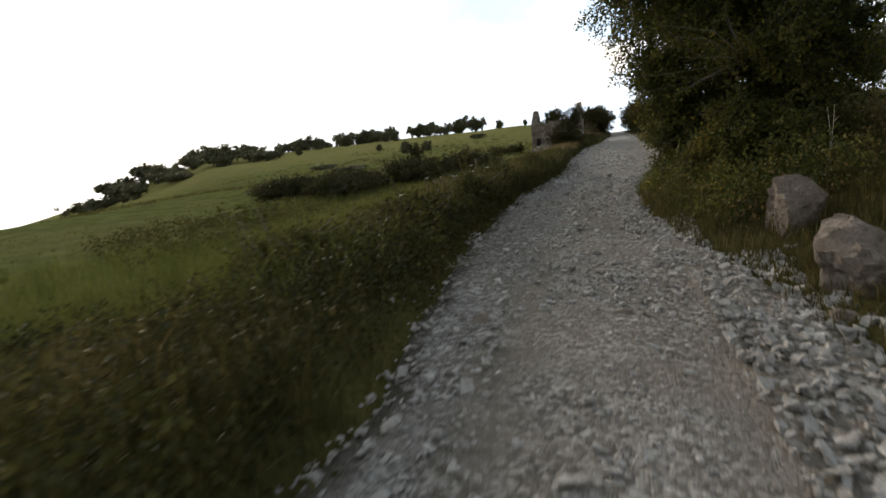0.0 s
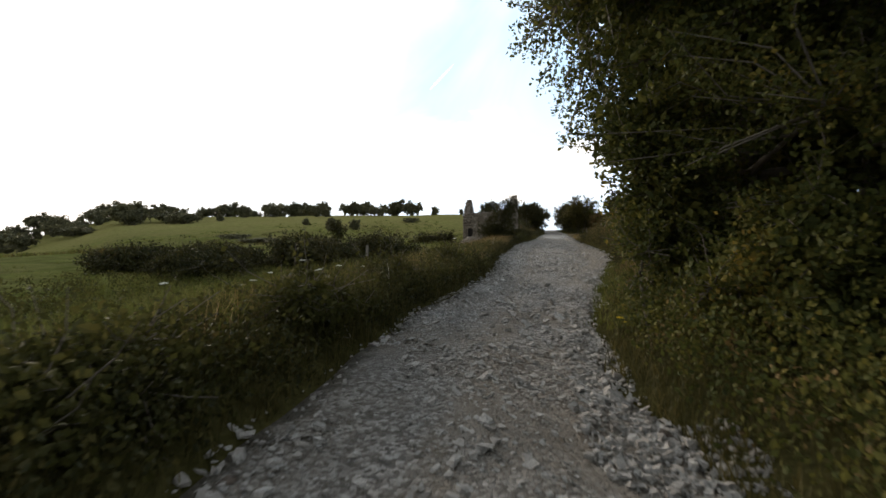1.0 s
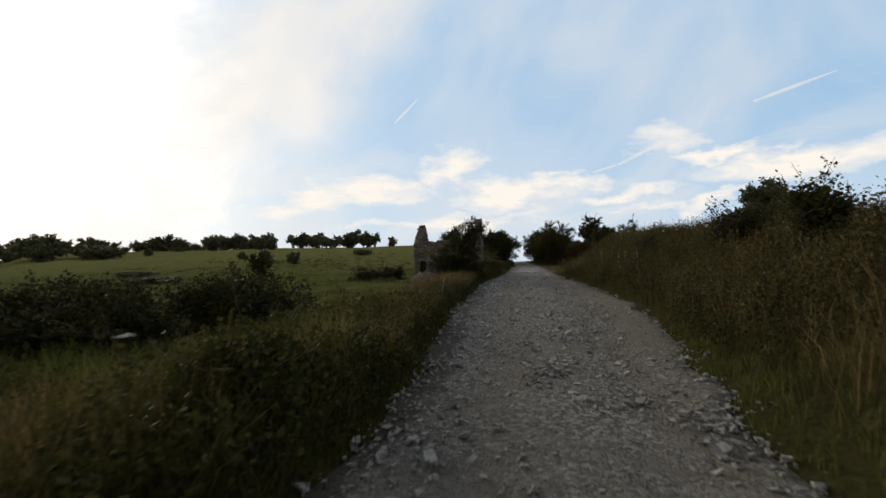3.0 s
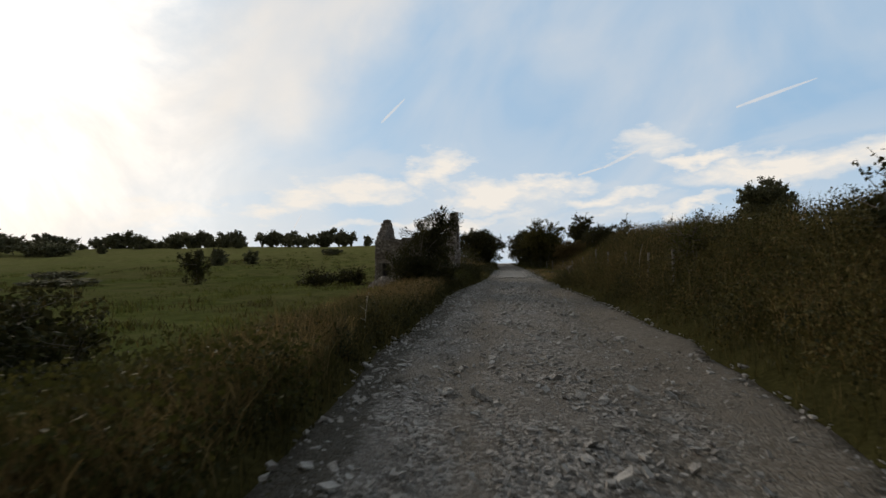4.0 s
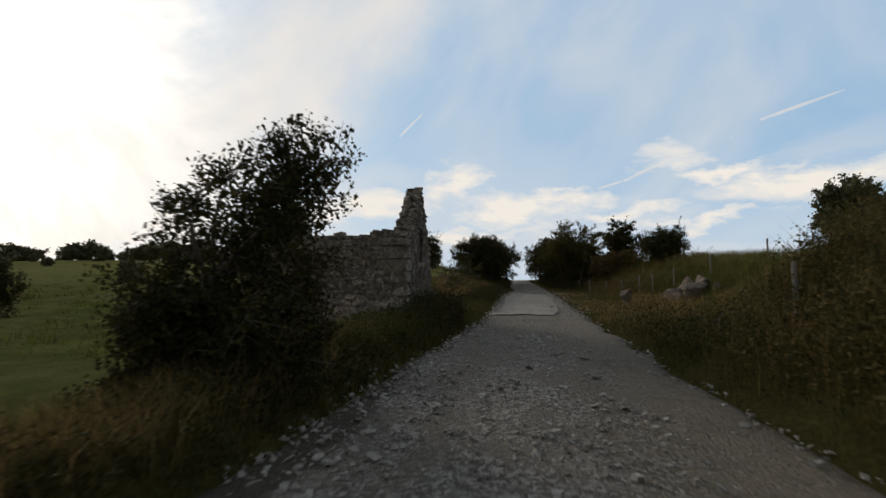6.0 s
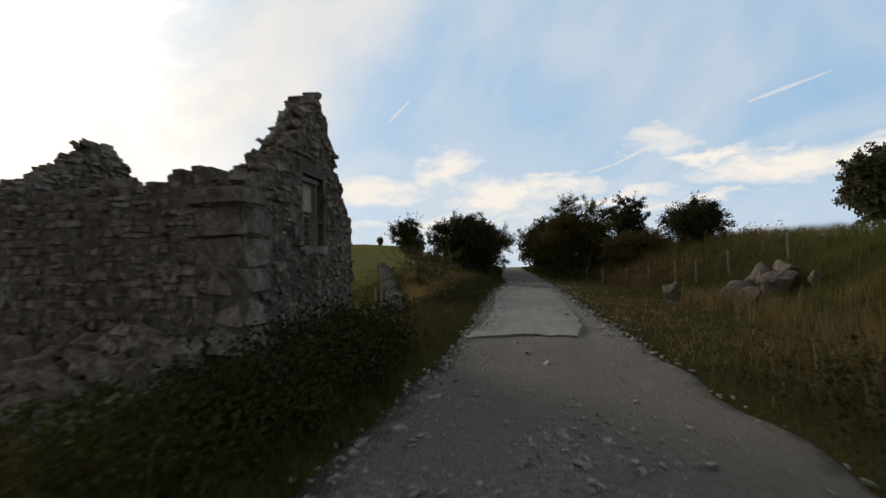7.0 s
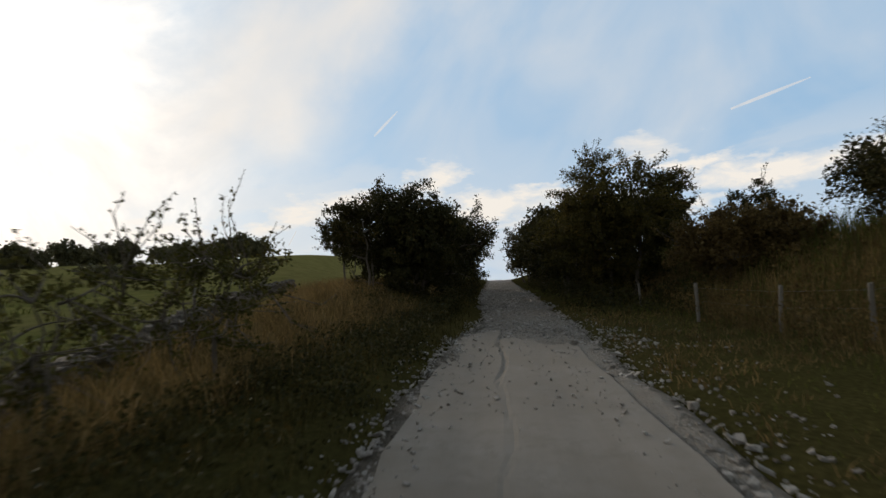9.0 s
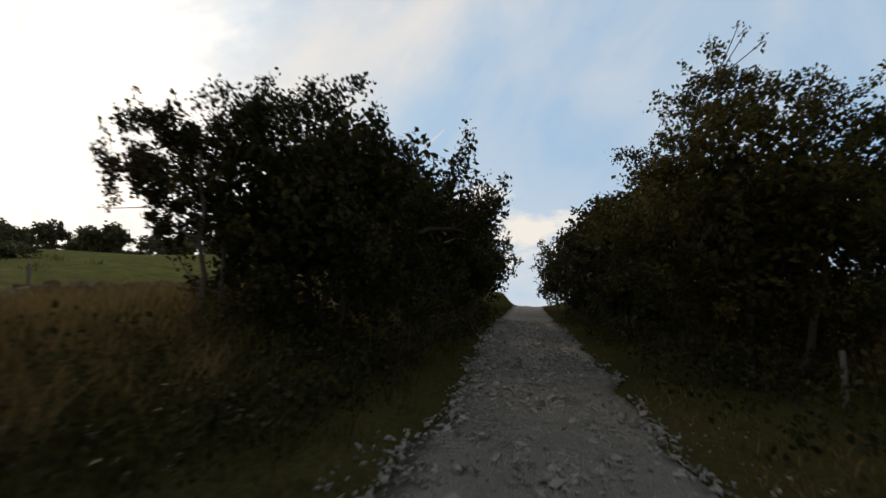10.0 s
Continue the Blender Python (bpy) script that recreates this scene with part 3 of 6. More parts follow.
def road_stones():
    r = np.random.RandomState(11)
    n = 66000
    y = r.uniform(1.5, 100, n)
    le, re = left_edge(y), right_edge(y)
    u = r.uniform(0, 1, n)
    # loose stone gathers at the sides and on the crown between the ruts
    keep = r.uniform(0, 1, n) < 0.30 + 0.45 * np.exp(-(u / 0.25) ** 2) + np.interp(y, [20, 28], [0.8, 0.25]) * np.exp(-((1 - u) / 0.14) ** 2) + 0.5 * np.exp(-((u - 0.5) / 0.13) ** 2)
    keep &= (wave(u * 5, y, 1.2, 41) > -0.55) | (r.uniform(0, 1, n) < 0.25)
    keep &= ~((y > 60.5) & (y < 77.3) & (r.uniform(0, 1, n) < np.interp(u, [0.02, 0.12, 0.3, 0.7, 0.86, 0.95], [0, 0.9, 0.996, 0.996, 0.85, 0])))
    keep &= ~((y > 50) & (y <= 60.6) & (u > 0.06) & (u < 0.95) & (r.uniform(0, 1, n) < np.interp(y, [50, 54, 56.5], [0.1, 0.55, 0.97])))
    keep &= ~((y > 24) & (y < 60) & (u > 0.80) & (u < 0.97) & (r.uniform(0, 1, n) < 0.8))
    keep &= ~((np.abs(u - 0.30) < 0.05) & (r.uniform(0, 1, n) < 0.6))
    y, u, le, re = y[keep], u[keep], le[keep], re[keep]
    x = le - 0.06 + (re - le + 0.16) * u + r.normal(0, 0.07, len(u))
    size = np.exp(r.normal(-3.12, 0.50, len(x)))
    size = np.clip(size, 0.018, 0.17)
    return stone_field("loose_stones", x, y, 0.010 + size * 0.09 + np.where((x < le) | (x > re), 0.03, 0.0) + np.where((y > 61) & (y < 77) & (u > 0.08) & (u < 0.85), 0.045, 0.0), size, M_CHIP, "loose pale limestone chippings scattered along the track", "stones", 12, 0.44)


road_stones()


def heap(x0, x1, y0, y1, n, seed, lo, hi):
    r = np.random.RandomState(seed)
    x, y = r.uniform(x0, x1, n), r.uniform(y0, y1, n)
    size = np.clip(np.exp(r.normal(math.log((lo + hi) / 2.6), 0.45, n)), lo, hi)
    z = np.maximum(height(x, y), 0.004) + size * 0.12 + np.where((y > 61) & (y < 76.5) & (x > -0.55) & (x < 1.72), 0.045, 0.0)
    return x, y, z, size


parts_ = [heap(0.9, 1.9, 2.5, 7.5, 1000, 1, 0.018, 0.13), heap(0.45, 1.3, 7, 10.5, 950, 2, 0.018, 0.11), heap(0.1, 0.7, 9.5, 13.5, 600, 7, 0.018, 0.10), heap(1.7, 2.3, 3.5, 7.5, 70, 10, 0.04, 0.18), heap(-1.9, -1.5, 1.5, 5, 60, 3, 0.02, 0.11), heap(-2.5, -1.9, 5, 11, 90, 28, 0.02, 0.11),
          heap(2.0, 3.2, 61, 82, 450, 4, 0.012, 0.06), heap(2.8, 4.4, 65, 80, 90, 9, 0.02, 0.08), heap(-2.5, -1.8, 34, 50, 260, 5, 0.02, 0.12), heap(-1.15, -0.55, 62, 76, 560, 6, 0.015, 0.08), heap(-0.8, -0.3, 74.5, 77.5, 240, 21, 0.02, 0.10), heap(-0.5, -0.05, 77, 80.5, 170, 29, 0.02, 0.09), heap(1.95, 3.2, 75.2, 78.3, 130, 26, 0.02, 0.11), heap(-0.4, 1.7, 71.5, 76.8, 200, 30, 0.012, 0.05), heap(1.95, 2.4, 78, 83.5, 240, 27, 0.02, 0.09), heap(1.85, 2.9, 63, 80, 440, 19, 0.015, 0.08), heap(0.0, 2.1, 77, 88, 500, 20, 0.02, 0.09), heap(-0.8, -0.25, 61.5, 77, 220, 22, 0.010, 0.035), heap(1.35, 1.85, 62.5, 77, 240, 23, 0.010, 0.035), heap(-0.02, 0.25, 79, 88, 160, 16, 0.012, 0.06), heap(0.1, 0.55, 13.5, 16.5, 260, 8, 0.018, 0.08), heap(0.5, 1.0, 16.5, 19.5, 220, 17, 0.018, 0.08), heap(0.85, 1.35, 19.5, 22.5, 200, 24, 0.018, 0.09), heap(1.2, 1.75, 22.5, 25, 170, 18, 0.018, 0.10), heap(1.6, 2.15, 25, 28, 110, 25, 0.018, 0.08)]
cat_ = [np.concatenate(c) for c in zip(*parts_)]
stone_field("roadside_rubble", *cat_, M_RUBBLE, "broken white limestone rubble along the track edges", "rubble", 14, 0.7)


def boulder_mesh(seed, detail=3, block=0.55):
    """A weathered block of limestone: between a ball and a box, with cut faces and pits."""
    bm = bmesh.new()
    bmesh.ops.create_icosphere(bm, subdivisions=detail, radius=1.0)
    r = random.Random(seed)
    cuts = [(Vector((r.uniform(-1, 1), r.uniform(-1, 1), r.uniform(-0.5, 1))).normalized(), r.uniform(0.44, 0.68)) for _ in range(14)]
    off = Vector((r.uniform(0, 50), r.uniform(0, 50), r.uniform(0, 50)))
    for v in bm.verts:
        p = v.co.copy()
        m = max(abs(p.x), abs(p.y), abs(p.z))
        p = p.lerp(p / m * 0.8, block)
        for nrm, d in cuts:
            k = p.dot(nrm) - d
            if k > 0:
                p -= nrm * k
        p += v.co * (0.11 * noise.noise(p * 2.2 + off) + 0.09 * noise.noise(p * 6.0 + off) + 0.05 * noise.noise(p * 14.0 + off))
        v.co = p
    return bm_mesh("boulder", bm, M_BOULDER)


def boulder(x, y, size, seed, turn, label, group="", sink=0.25, dz=0.0, detail=3):
    sx, sy, sz = size
    ob = new("boulder", boulder_mesh(seed, detail))
    ob.matrix_basis = Matrix.LocRotScale((x, y, z_at(x, y) + sz * (1 - sink) / 2 * 1.0 + dz), Euler((random.Random(seed).uniform(-0.2, 0.2), random.Random(seed + 9).uniform(-0.25, 0.25), radians(turn))), (sx / 2, sy / 2, sz / 2))
    return tagged(ob, label, "boulder", group)


boulder(2.45, 8.25, (1.10, 0.95, 1.05), 3, 20, "large grey limestone boulder in grass beside the track", "boulders by the tree", sink=0.5, detail=4)
boulder(2.30, 5.75, (1.30, 1.10, 1.20), 5, -15, "large grey limestone boulder with a brown face in grass", "boulders by the tree", sink=0.5, detail=4)
for k, (x, y, s, dz) in enumerate([(4.9, 66.2, (0.75, 0.65, 1.0), 0), (5.45, 65.8, (0.32, 0.26, 0.55), 0), (6.75, 66.6, (1.9, 1.1, 0.95), 0.05), (6.5, 65.4, (1.15, 0.9, 0.85), 0), (7.35, 65.6, (1.15, 1.0, 1.0), 0.05),
                                   (7.35, 66.6, (1.0, 0.9, 1.0), 0.25), (7.8, 66.3, (0.85, 0.8, 0.8), 0.2), (6.9, 64.9, (0.5, 0.45, 0.4), 0), (7.9, 65.1, (0.6, 0.5, 0.45), 0), (4.75, 65.7, (0.22, 0.2, 0.18), 0)]):
    x, y, s = -0.11 + 1.25 * (x - 0.54), 53.29 + 1.25 * (y - 54.69), tuple(1.2 * v for v in s)
    boulder(x, y, s, 20 + k, 37 * k if s[0] < 1.4 else 8, "pale limestone boulder heaped on rough grass", "boulders in the lay-by", dz=dz, sink=0.45)
for k, (x, y, s) in enumerate([(0.05, 5.2, (0.50, 0.34, 0.16)), (-1.35, 5.0, (0.36, 0.30, 0.2)), (-2.3, 9.0, (0.26, 0.22, 0.14)), (0.72, 10.3, (0.24, 0.2, 0.2)), (1.55, 5.6, (0.3, 0.26, 0.2)), (-1.95, 40.6, (0.3, 0.24, 0.2)), (-1.7, 40.2, (0.42, 0.24, 0.12)),
                               (1.85, 5.0, (0.24, 0.3, 0.16)), (2.25, 5.9, (0.26, 0.2, 0.14)), (4.1, 69.5, (0.26, 0.2, 0.18)), (3.4, 63.5, (0.2, 0.18, 0.12))]):
    boulder(x, y, s, 50 + k, 61 * k, "small pale limestone block lying on the stony track", "blocks on the track", sink=0.3, detail=2)

# ---- ruined barn ----
GX, WX, FY, BY = -3.03, -8.10, 54.90, 58.98          # roadside gable, far gable, front wall, back wall
TH = 0.45
SKEW = 0.225                                             # the front and back walls run askew to the gables


def askew(x, y):
    return y + SKEW * (GX - x)


def front_top(x):
    t = (x - WX) / (GX - WX)
    return 2.58 + 0.05 * math.sin(x * 7) + 0.06 * math.sin(x * 17 + 1) + (0.20 if -4.0 < x < -3.55 else 0) + 0.08 * t


def gable_top(y):
    return float(np.interp(y, [FY, 55.4, 55.8, 56.5, 57.0, 57.26, 57.36, 57.70, 58.05, 58.07, 58.16, 58.62, 58.98], [2.64, 2.78, 3.02, 3.50, 3.96, 4.30, 4.30, 3.92, 3.50, 3.30, 3.22, 2.66, 2.42])) + 0.035 * math.sin(y * 19)


def far_top(y):
    if y < 57.05:
        return 2.5 + (y - FY) / 2.33 * 1.36
    if y < 57.60:
        return 3.96
    return max(2.1, 3.92 - (y - 57.60) * 0.90)


def back_top(x):
    return float(np.interp(x, [-8.1, -5.6, -4.6, -3.03], [2.55, 2.66, 2.95, 3.05])) + 0.06 * math.sin(x * 13)


DOOR = (-7.92, -7.16, -0.6, 1.16)
WINDOW = (56.64, 57.50, 1.94, 3.02)


def wall_core(name, a, b, top, base, box, holes=()):
    """A wall in narrow upright strips up to a ragged top. box(u0, u1, z0, z1) gives the eight corners."""
    vs, fs = [], []
    cuts = sorted({a, b, *np.arange(a, b, 0.14).tolist(), *[h for hole in holes for h in hole[:2]]})
    for u0, u1 in zip(cuts[:-1], cuts[1:]):
        m = (u0 + u1) / 2
        spans = [(base, top(m))]
        for h0, h1, z0, z1 in holes:
            if h0 < m < h1:
                spans = [(base, z0), (z1, top(m))]
        for z0, z1 in spans:
            if z1 - z0 < 0.02:
                continue
            k = len(vs)
            vs += box(u0, u1, z0, z1)
            fs += [[k, k + 1, k + 2, k + 3], [k + 4, k + 7, k + 6, k + 5], [k, k + 4, k + 5, k + 1], [k + 1, k + 5, k + 6, k + 2], [k + 2, k + 6, k + 7, k + 3], [k + 3, k + 7, k + 4, k]]
    bm = bmesh.new()
    made = [bm.verts.new((x, askew(x, y), z)) for x, y, z in vs]
    for f in fs:
        bm.faces.new([made[k] for k in f])
    bmesh.ops.remove_doubles(bm, verts=bm.verts[:], dist=0.0005)
    return bm_mesh(name, bm, M_MORTAR)


def box_x(y0, y1):
    return lambda a, b, z0, z1: [(a, y0, z0), (b, y0, z0), (b, y0, z1), (a, y0, z1), (a, y1, z0), (b, y1, z0), (b, y1, z1), (a, y1, z1)]


def box_y(x0, x1):
    return lambda a, b, z0, z1: [(x1, a, z0), (x1, b, z0), (x1, b, z1), (x1, a, z1), (x0, a, z0), (x0, b, z0), (x0, b, z1), (x0, a, z1)]


barn = thing("ruined_barn", Matrix.Identity(4), "roofless ruined field barn of grey rubble stone", "ruin")
BASE = -0.9
core_front = part("front_wall", wall_core("front_wall", WX, GX - 0.01, front_top, BASE, box_x(FY + 0.004, FY + TH), [DOOR]), barn)
core_gable = part("gable_wall", wall_core("gable_wall", FY + 0.05, BY, gable_top, BASE, box_y(GX - TH, GX - 0.004), [WINDOW]), barn)
core_far = part("gable_wall", wall_core("gable_wall", FY + 0.05, BY, far_top, BASE, box_y(WX + 0.05, WX + TH), []), barn)
core_back = part("back_wall", wall_core("back_wall", WX + TH, GX - TH, back_top, BASE, box_x(BY - TH, BY - 0.05), []), barn)


def block_mesh(seed):
    """A rough-hewn building stone, one unit long, deep and high."""
    bm = bmesh.new()
    bmesh.ops.create_cube(bm, size=1.0)
    r = random.Random(seed)
    bmesh.ops.bevel(bm, geom=bm.edges[:], offset=0.12, segments=1, affect="EDGES", profile=0.6)
    for v in bm.verts:
        v.co += Vector((r.uniform(-0.07, 0.07), r.uniform(-0.16, 0.16), r.uniform(-0.10, 0.10)))
    return bm_mesh("stone", bm, M_WALLSTONE)


BLOCKS = [block_mesh(k) for k in range(22)]


def courses(a, b, z0, top, seed, holes=(), lo=0.055, hi=0.13):
    """Random rubble brought to rough courses: centre, width and height of each stone."""
    r = random.Random(seed)
    out = []

    def split(u, z, wd, h):
        if h > hi * r.uniform(0.9, 1.5) and wd / h < r.uniform(2.2, 3.6):
            k = h * r.uniform(0.35, 0.65)
            split(u, z, wd, k)
            split(u, z + k, wd, h - k)
        elif wd > r.uniform(0.14, 0.36) and wd / h > 1.2:
            k = wd * r.uniform(0.3, 0.7)
            split(u, z, k, h)
            split(u + k, z, wd - k, h)
        elif h > hi * 1.6:
            k = h * r.uniform(0.4, 0.6)
            split(u, z, wd, k)
            split(u, z + k, wd, h - k)
        else:
            c, zc = u + wd / 2, z + h / 2
            ok = a - 0.03 < c < b + 0.02 and zc < top(min(max(c, a), b)) - 0.02 and h > lo * 0.4
            for h0, h1, y0, y1 in holes:
                if h0 - wd * 0.45 < c < h1 + wd * 0.45 and y0 - h * 0.45 < zc < y1 + h * 0.45:
                    ok = False
            if ok:
                out.append((min(max(c, a + wd * 0.4), b - wd * 0.4), zc, wd * 0.97, h * 0.96))

    z = z0
    while z < 4.4:
        lift = r.uniform(0.24, 0.46)
        u = a - r.uniform(0, 0.3)
        while u < b:
            wd = r.uniform(0.45, 1.1)
            split(u, z + r.uniform(-0.03, 0.03), wd, lift)
            u += wd
        z += lift
    return out


joined_v, joined_f = [], []


def join_stone(mesh, m):
    k = sum(len(a) for a in joined_v)
    vs = np.array([v.co for v in mesh.vertices]) @ np.array(m.to_3x3()).T + np.array(m.translation)
    joined_v.append(vs)
    for p in mesh.polygons:
        ids = list(p.vertices)
        for j in range(1, len(ids) - 1):
            joined_f.append((k + ids[0], k + ids[j], k + ids[j + 1]))


def lay(stones, matrix, owner, budget, seed):
    r = random.Random(seed)
    for k, (u, z, wd, h) in enumerate(stones):
        m = matrix(u, z, r.uniform(-0.03, 0.035)) @ Euler((r.uniform(-0.06, 0.06), r.gauss(0, 0.05), r.uniform(-0.08, 0.08))).to_matrix().to_4x4() @ Matrix.Diagonal((wd, 0.24, h, 1))
        if budget(u, z):
            part("stone", r.choice(BLOCKS), owner, m=m)
        else:
            join_stone(r.choice(BLOCKS), m)


rq = random.Random(44)
turn_y = Matrix.Rotation(radians(90), 4, "Z")
ALONG = Matrix.Rotation(-math.atan(SKEW), 4, "Z")
# squared quoins at the roadside corner, then the rubble
QUOIN = [(-0.5, 0.56, 0.30), (-0.17, 0.72, 0.36), (0.18, 0.55, 0.34), (0.52, 0.70, 0.34), (0.85, 0.52, 0.32), (1.18, 0.64, 0.34), (1.51, 0.50, 0.32), (1.84, 0.92, 0.36), (2.20, 0.66, 0.34), (2.50, 0.84, 0.20)]
for k, (z, wd, h) in enumerate(QUOIN):
    me, shear = BLOCKS[k].copy(), Matrix.Identity(4)
    shear[1][0] = -SKEW
    me.transform(Matrix.Translation((GX + 0.022 - wd / 2, askew(GX - wd / 2, FY + (0.27 if k % 2 else 0.35)), z)) @ shear @ Matrix.Diagonal((wd, 0.58 if k % 2 else 0.74, h * 1.08, 1)))
    part("quoin", me, barn)
corner = [(GX - 0.36, GX + 0.1, -1, 2.62)]
lay(courses(WX, GX, -0.65, front_top, 1, [DOOR, (DOOR[0] - 0.2, DOOR[1] + 0.2, 1.10, 1.42), *corner]), lambda u, z, o: Matrix.Translation((u, askew(u, FY + 0.115 - o), z)) @ ALONG, core_front, lambda u, z: z > 1.3 and u > -4.1, 2)
gfront = (FY, FY + 0.34, -1, 2.62)
lay(courses(FY, BY, -0.4, gable_top, 3, [WINDOW, (WINDOW[0] - 0.02, WINDOW[1] + 0.02, 2.9, 3.17), gfront], 0.055, 0.125), lambda u, z, o: Matrix.Translation((GX - 0.115 + o, u, z)) @ turn_y, core_gable, lambda u, z: z > 1.75 and u > 55.8, 4)
lay(courses(FY + TH, BY, 1.2, far_top, 5), lambda u, z, o: Matrix.Translation((WX + TH - 0.08 + o, askew(WX, u), z)) @ turn_y, core_far, lambda u, z: False, 6)
lay(courses(FY, BY, 0.0, far_top, 8), lambda u, z, o: Matrix.Translation((WX + 0.10 - o, askew(WX, u), z)) @ turn_y, core_far, lambda u, z: False, 6)
lay(courses(WX, GX - TH, 0.2, back_top, 7), lambda u, z, o: Matrix.Translation((u, askew(u, BY - TH + 0.08 - o), z)) @ ALONG, core_back, lambda u, z: False, 8)
lay(courses(FY + TH, BY - TH, 0.4, gable_top, 9, [WINDOW]), lambda u, z, o: Matrix.Translation((GX - TH + 0.08 - o, u, z)) @ turn_y, core_gable, lambda u, z: False, 8)
lay([(x, front_top(x) + 0.03, 0.3, 0.12) for x in np.arange(WX + 0.3, GX - 0.2, 0.33)], lambda u, z, o: Matrix.Translation((u, askew(u, FY + 0.22), z)) @ ALONG, core_front, lambda u, z: True, 10)
for top_, x0, y0, y1, own_ in ((gable_top, GX - 0.22, FY + 0.1, BY - 0.1, core_gable), (far_top, WX + 0.25, FY + 0.1, BY - 0.1, core_far)):
    for y in np.arange(y0, y1, 0.115):
        a_ = math.atan2(top_(y + 0.06) - top_(y - 0.06), 0.12)
        calm = 0.35 if own_ is core_gable and y > 57.2 else 1.0
        for side in (-0.12, 0.10):
            m = Matrix.Translation((x0 + side + rq.uniform(-0.04, 0.04), askew(x0 + 0.22, y) + rq.uniform(-0.04, 0.04), top_(y) - 0.02 + rq.uniform(-0.05, 0.03) * calm)) @ Euler((max(-0.8, min(0.8, a_)) * (0.7 if calm == 1 else 1.0) + rq.uniform(-0.25, 0.25) * calm, rq.uniform(-0.2, 0.2) * calm, rq.uniform(0, 3) if calm == 1 else rq.uniform(-0.1, 0.1))).to_matrix().to_4x4() @ Matrix.Diagonal((rq.uniform(0.14, 0.28), rq.uniform(0.14, 0.26), rq.uniform(0.06, 0.12), 1))
            if own_ is core_gable:
                part("stone", rq.choice(BLOCKS), own_, m=m)
            else:
                join_stone(rq.choice(BLOCKS), m)
part("rubble_facing", fast_mesh("rubble_facing", np.concatenate(joined_v), tris=joined_f, mat=M_WALLSTONE), barn, kind="stuff")


def beam_mesh(name, mat, bevel=0.06, seed=0):
    bm = bmesh.new()
    bmesh.ops.create_cube(bm, size=1.0)
    bmesh.ops.subdivide_edges(bm, edges=bm.edges[:], cuts=2)
    r = random.Random(seed)
    for v in bm.verts:
        v.co += Vector((r.uniform(-0.015, 0.015), r.uniform(-0.04, 0.04), r.uniform(-0.04, 0.04)))
    return bm_mesh(name, bm, mat)


part("lintel", beam_mesh("lintel", M_WALLSTONE, seed=1), barn, "long flat stone lintel over the doorway", at((DOOR[0] + DOOR[1]) / 2 + 0.08, askew((DOOR[0] + DOOR[1]) / 2 + 0.08, FY + 0.14), 1.28, -12.7, 1.10, 0.34, 0.24))
# added panel and strips close the opening, so it reads as dark inside
door = part("door", beam_mesh("door", M_DOORWAY_DARK, seed=11), barn, "black panel closing the doorway, standing in for its dark inside", at((DOOR[0] + DOOR[1]) / 2, askew((DOOR[0] + DOOR[1]) / 2, FY + 0.30), 0.28, -12.7, 0.80, 0.05, 1.72))
for k in range(5):
    part("plank", beam_mesh("plank", M_DOORWAY_DARK, seed=12 + k), door, "", door.matrix_basis.inverted() @ at(DOOR[0] + 0.08 + k * 0.15, askew(DOOR[0] + 0.08 + k * 0.15, FY + 0.262), 0.27 - 0.02 * (k % 2), -12.7, 0.145, 0.03, 1.68))
win = part("window", beam_mesh("window", M_WOOD, seed=2), barn, "broken window opening with a rotten timber head", at(GX - 0.16, (WINDOW[0] + WINDOW[1]) / 2, WINDOW[3] - 0.05, 0, 0.16, 0.90, 0.07))
inv = win.matrix_basis.inverted()
part("board", beam_mesh("board", M_BOARD, seed=3), win, "pale weathered board filling the upper half", inv @ at(GX - 0.20, (WINDOW[0] + WINDOW[1]) / 2, 2.72, 0, 0.04, 0.82, 0.44))
part("jamb", beam_mesh("jamb", M_WOOD, seed=4), win, "", inv @ at(GX - 0.17, WINDOW[1] - 0.04, 2.46, 0, 0.12, 0.07, 1.04))
part("bar", beam_mesh("bar", M_WOOD, seed=5), win, "", inv @ (at(GX - 0.24, 56.84, 2.46, 0, 1, 1, 1) @ Matrix.Rotation(radians(-18), 4, "X") @ Matrix.Diagonal((0.04, 0.5, 0.035, 1))))
part("sill", beam_mesh("sill", M_WALLSTONE, seed=6), barn, "", at(GX - 0.12, (WINDOW[0] + WINDOW[1]) / 2, WINDOW[2] - 0.05, 0, 0.30, 1.0, 0.12))
part("lintel", beam_mesh("lintel", M_WALLSTONE, seed=7), barn, "long stone lintel over the gable window", at(GX - 0.22, (WINDOW[0] + WINDOW[1]) / 2, WINDOW[3] + 0.10, 0, 0.26, 1.0, 0.16))

# fallen stones against the front wall
fx = np.random.RandomState(5)
n = 300
STONES = [block_mesh(400 + k) for k in range(8)]
x = fx.uniform(-8.2, -3.6, n)
y = askew(x, FY) - np.abs(fx.normal(0, 0.75, n)) - 0.05
sz = np.clip(np.exp(fx.normal(-1.62, 0.4, n)), 0.10, 0.42)
hz = height(x, y) + np.maximum(0, 1.25 - (askew(x, FY) - y) * 0.75) * np.clip(1.3 - np.abs(x + 5.4) / 2.4, 0.1, 1)
rubble = thing("rubble_heap", Matrix.Identity(4), "heap of fallen building stones against the barn wall", "rubble")
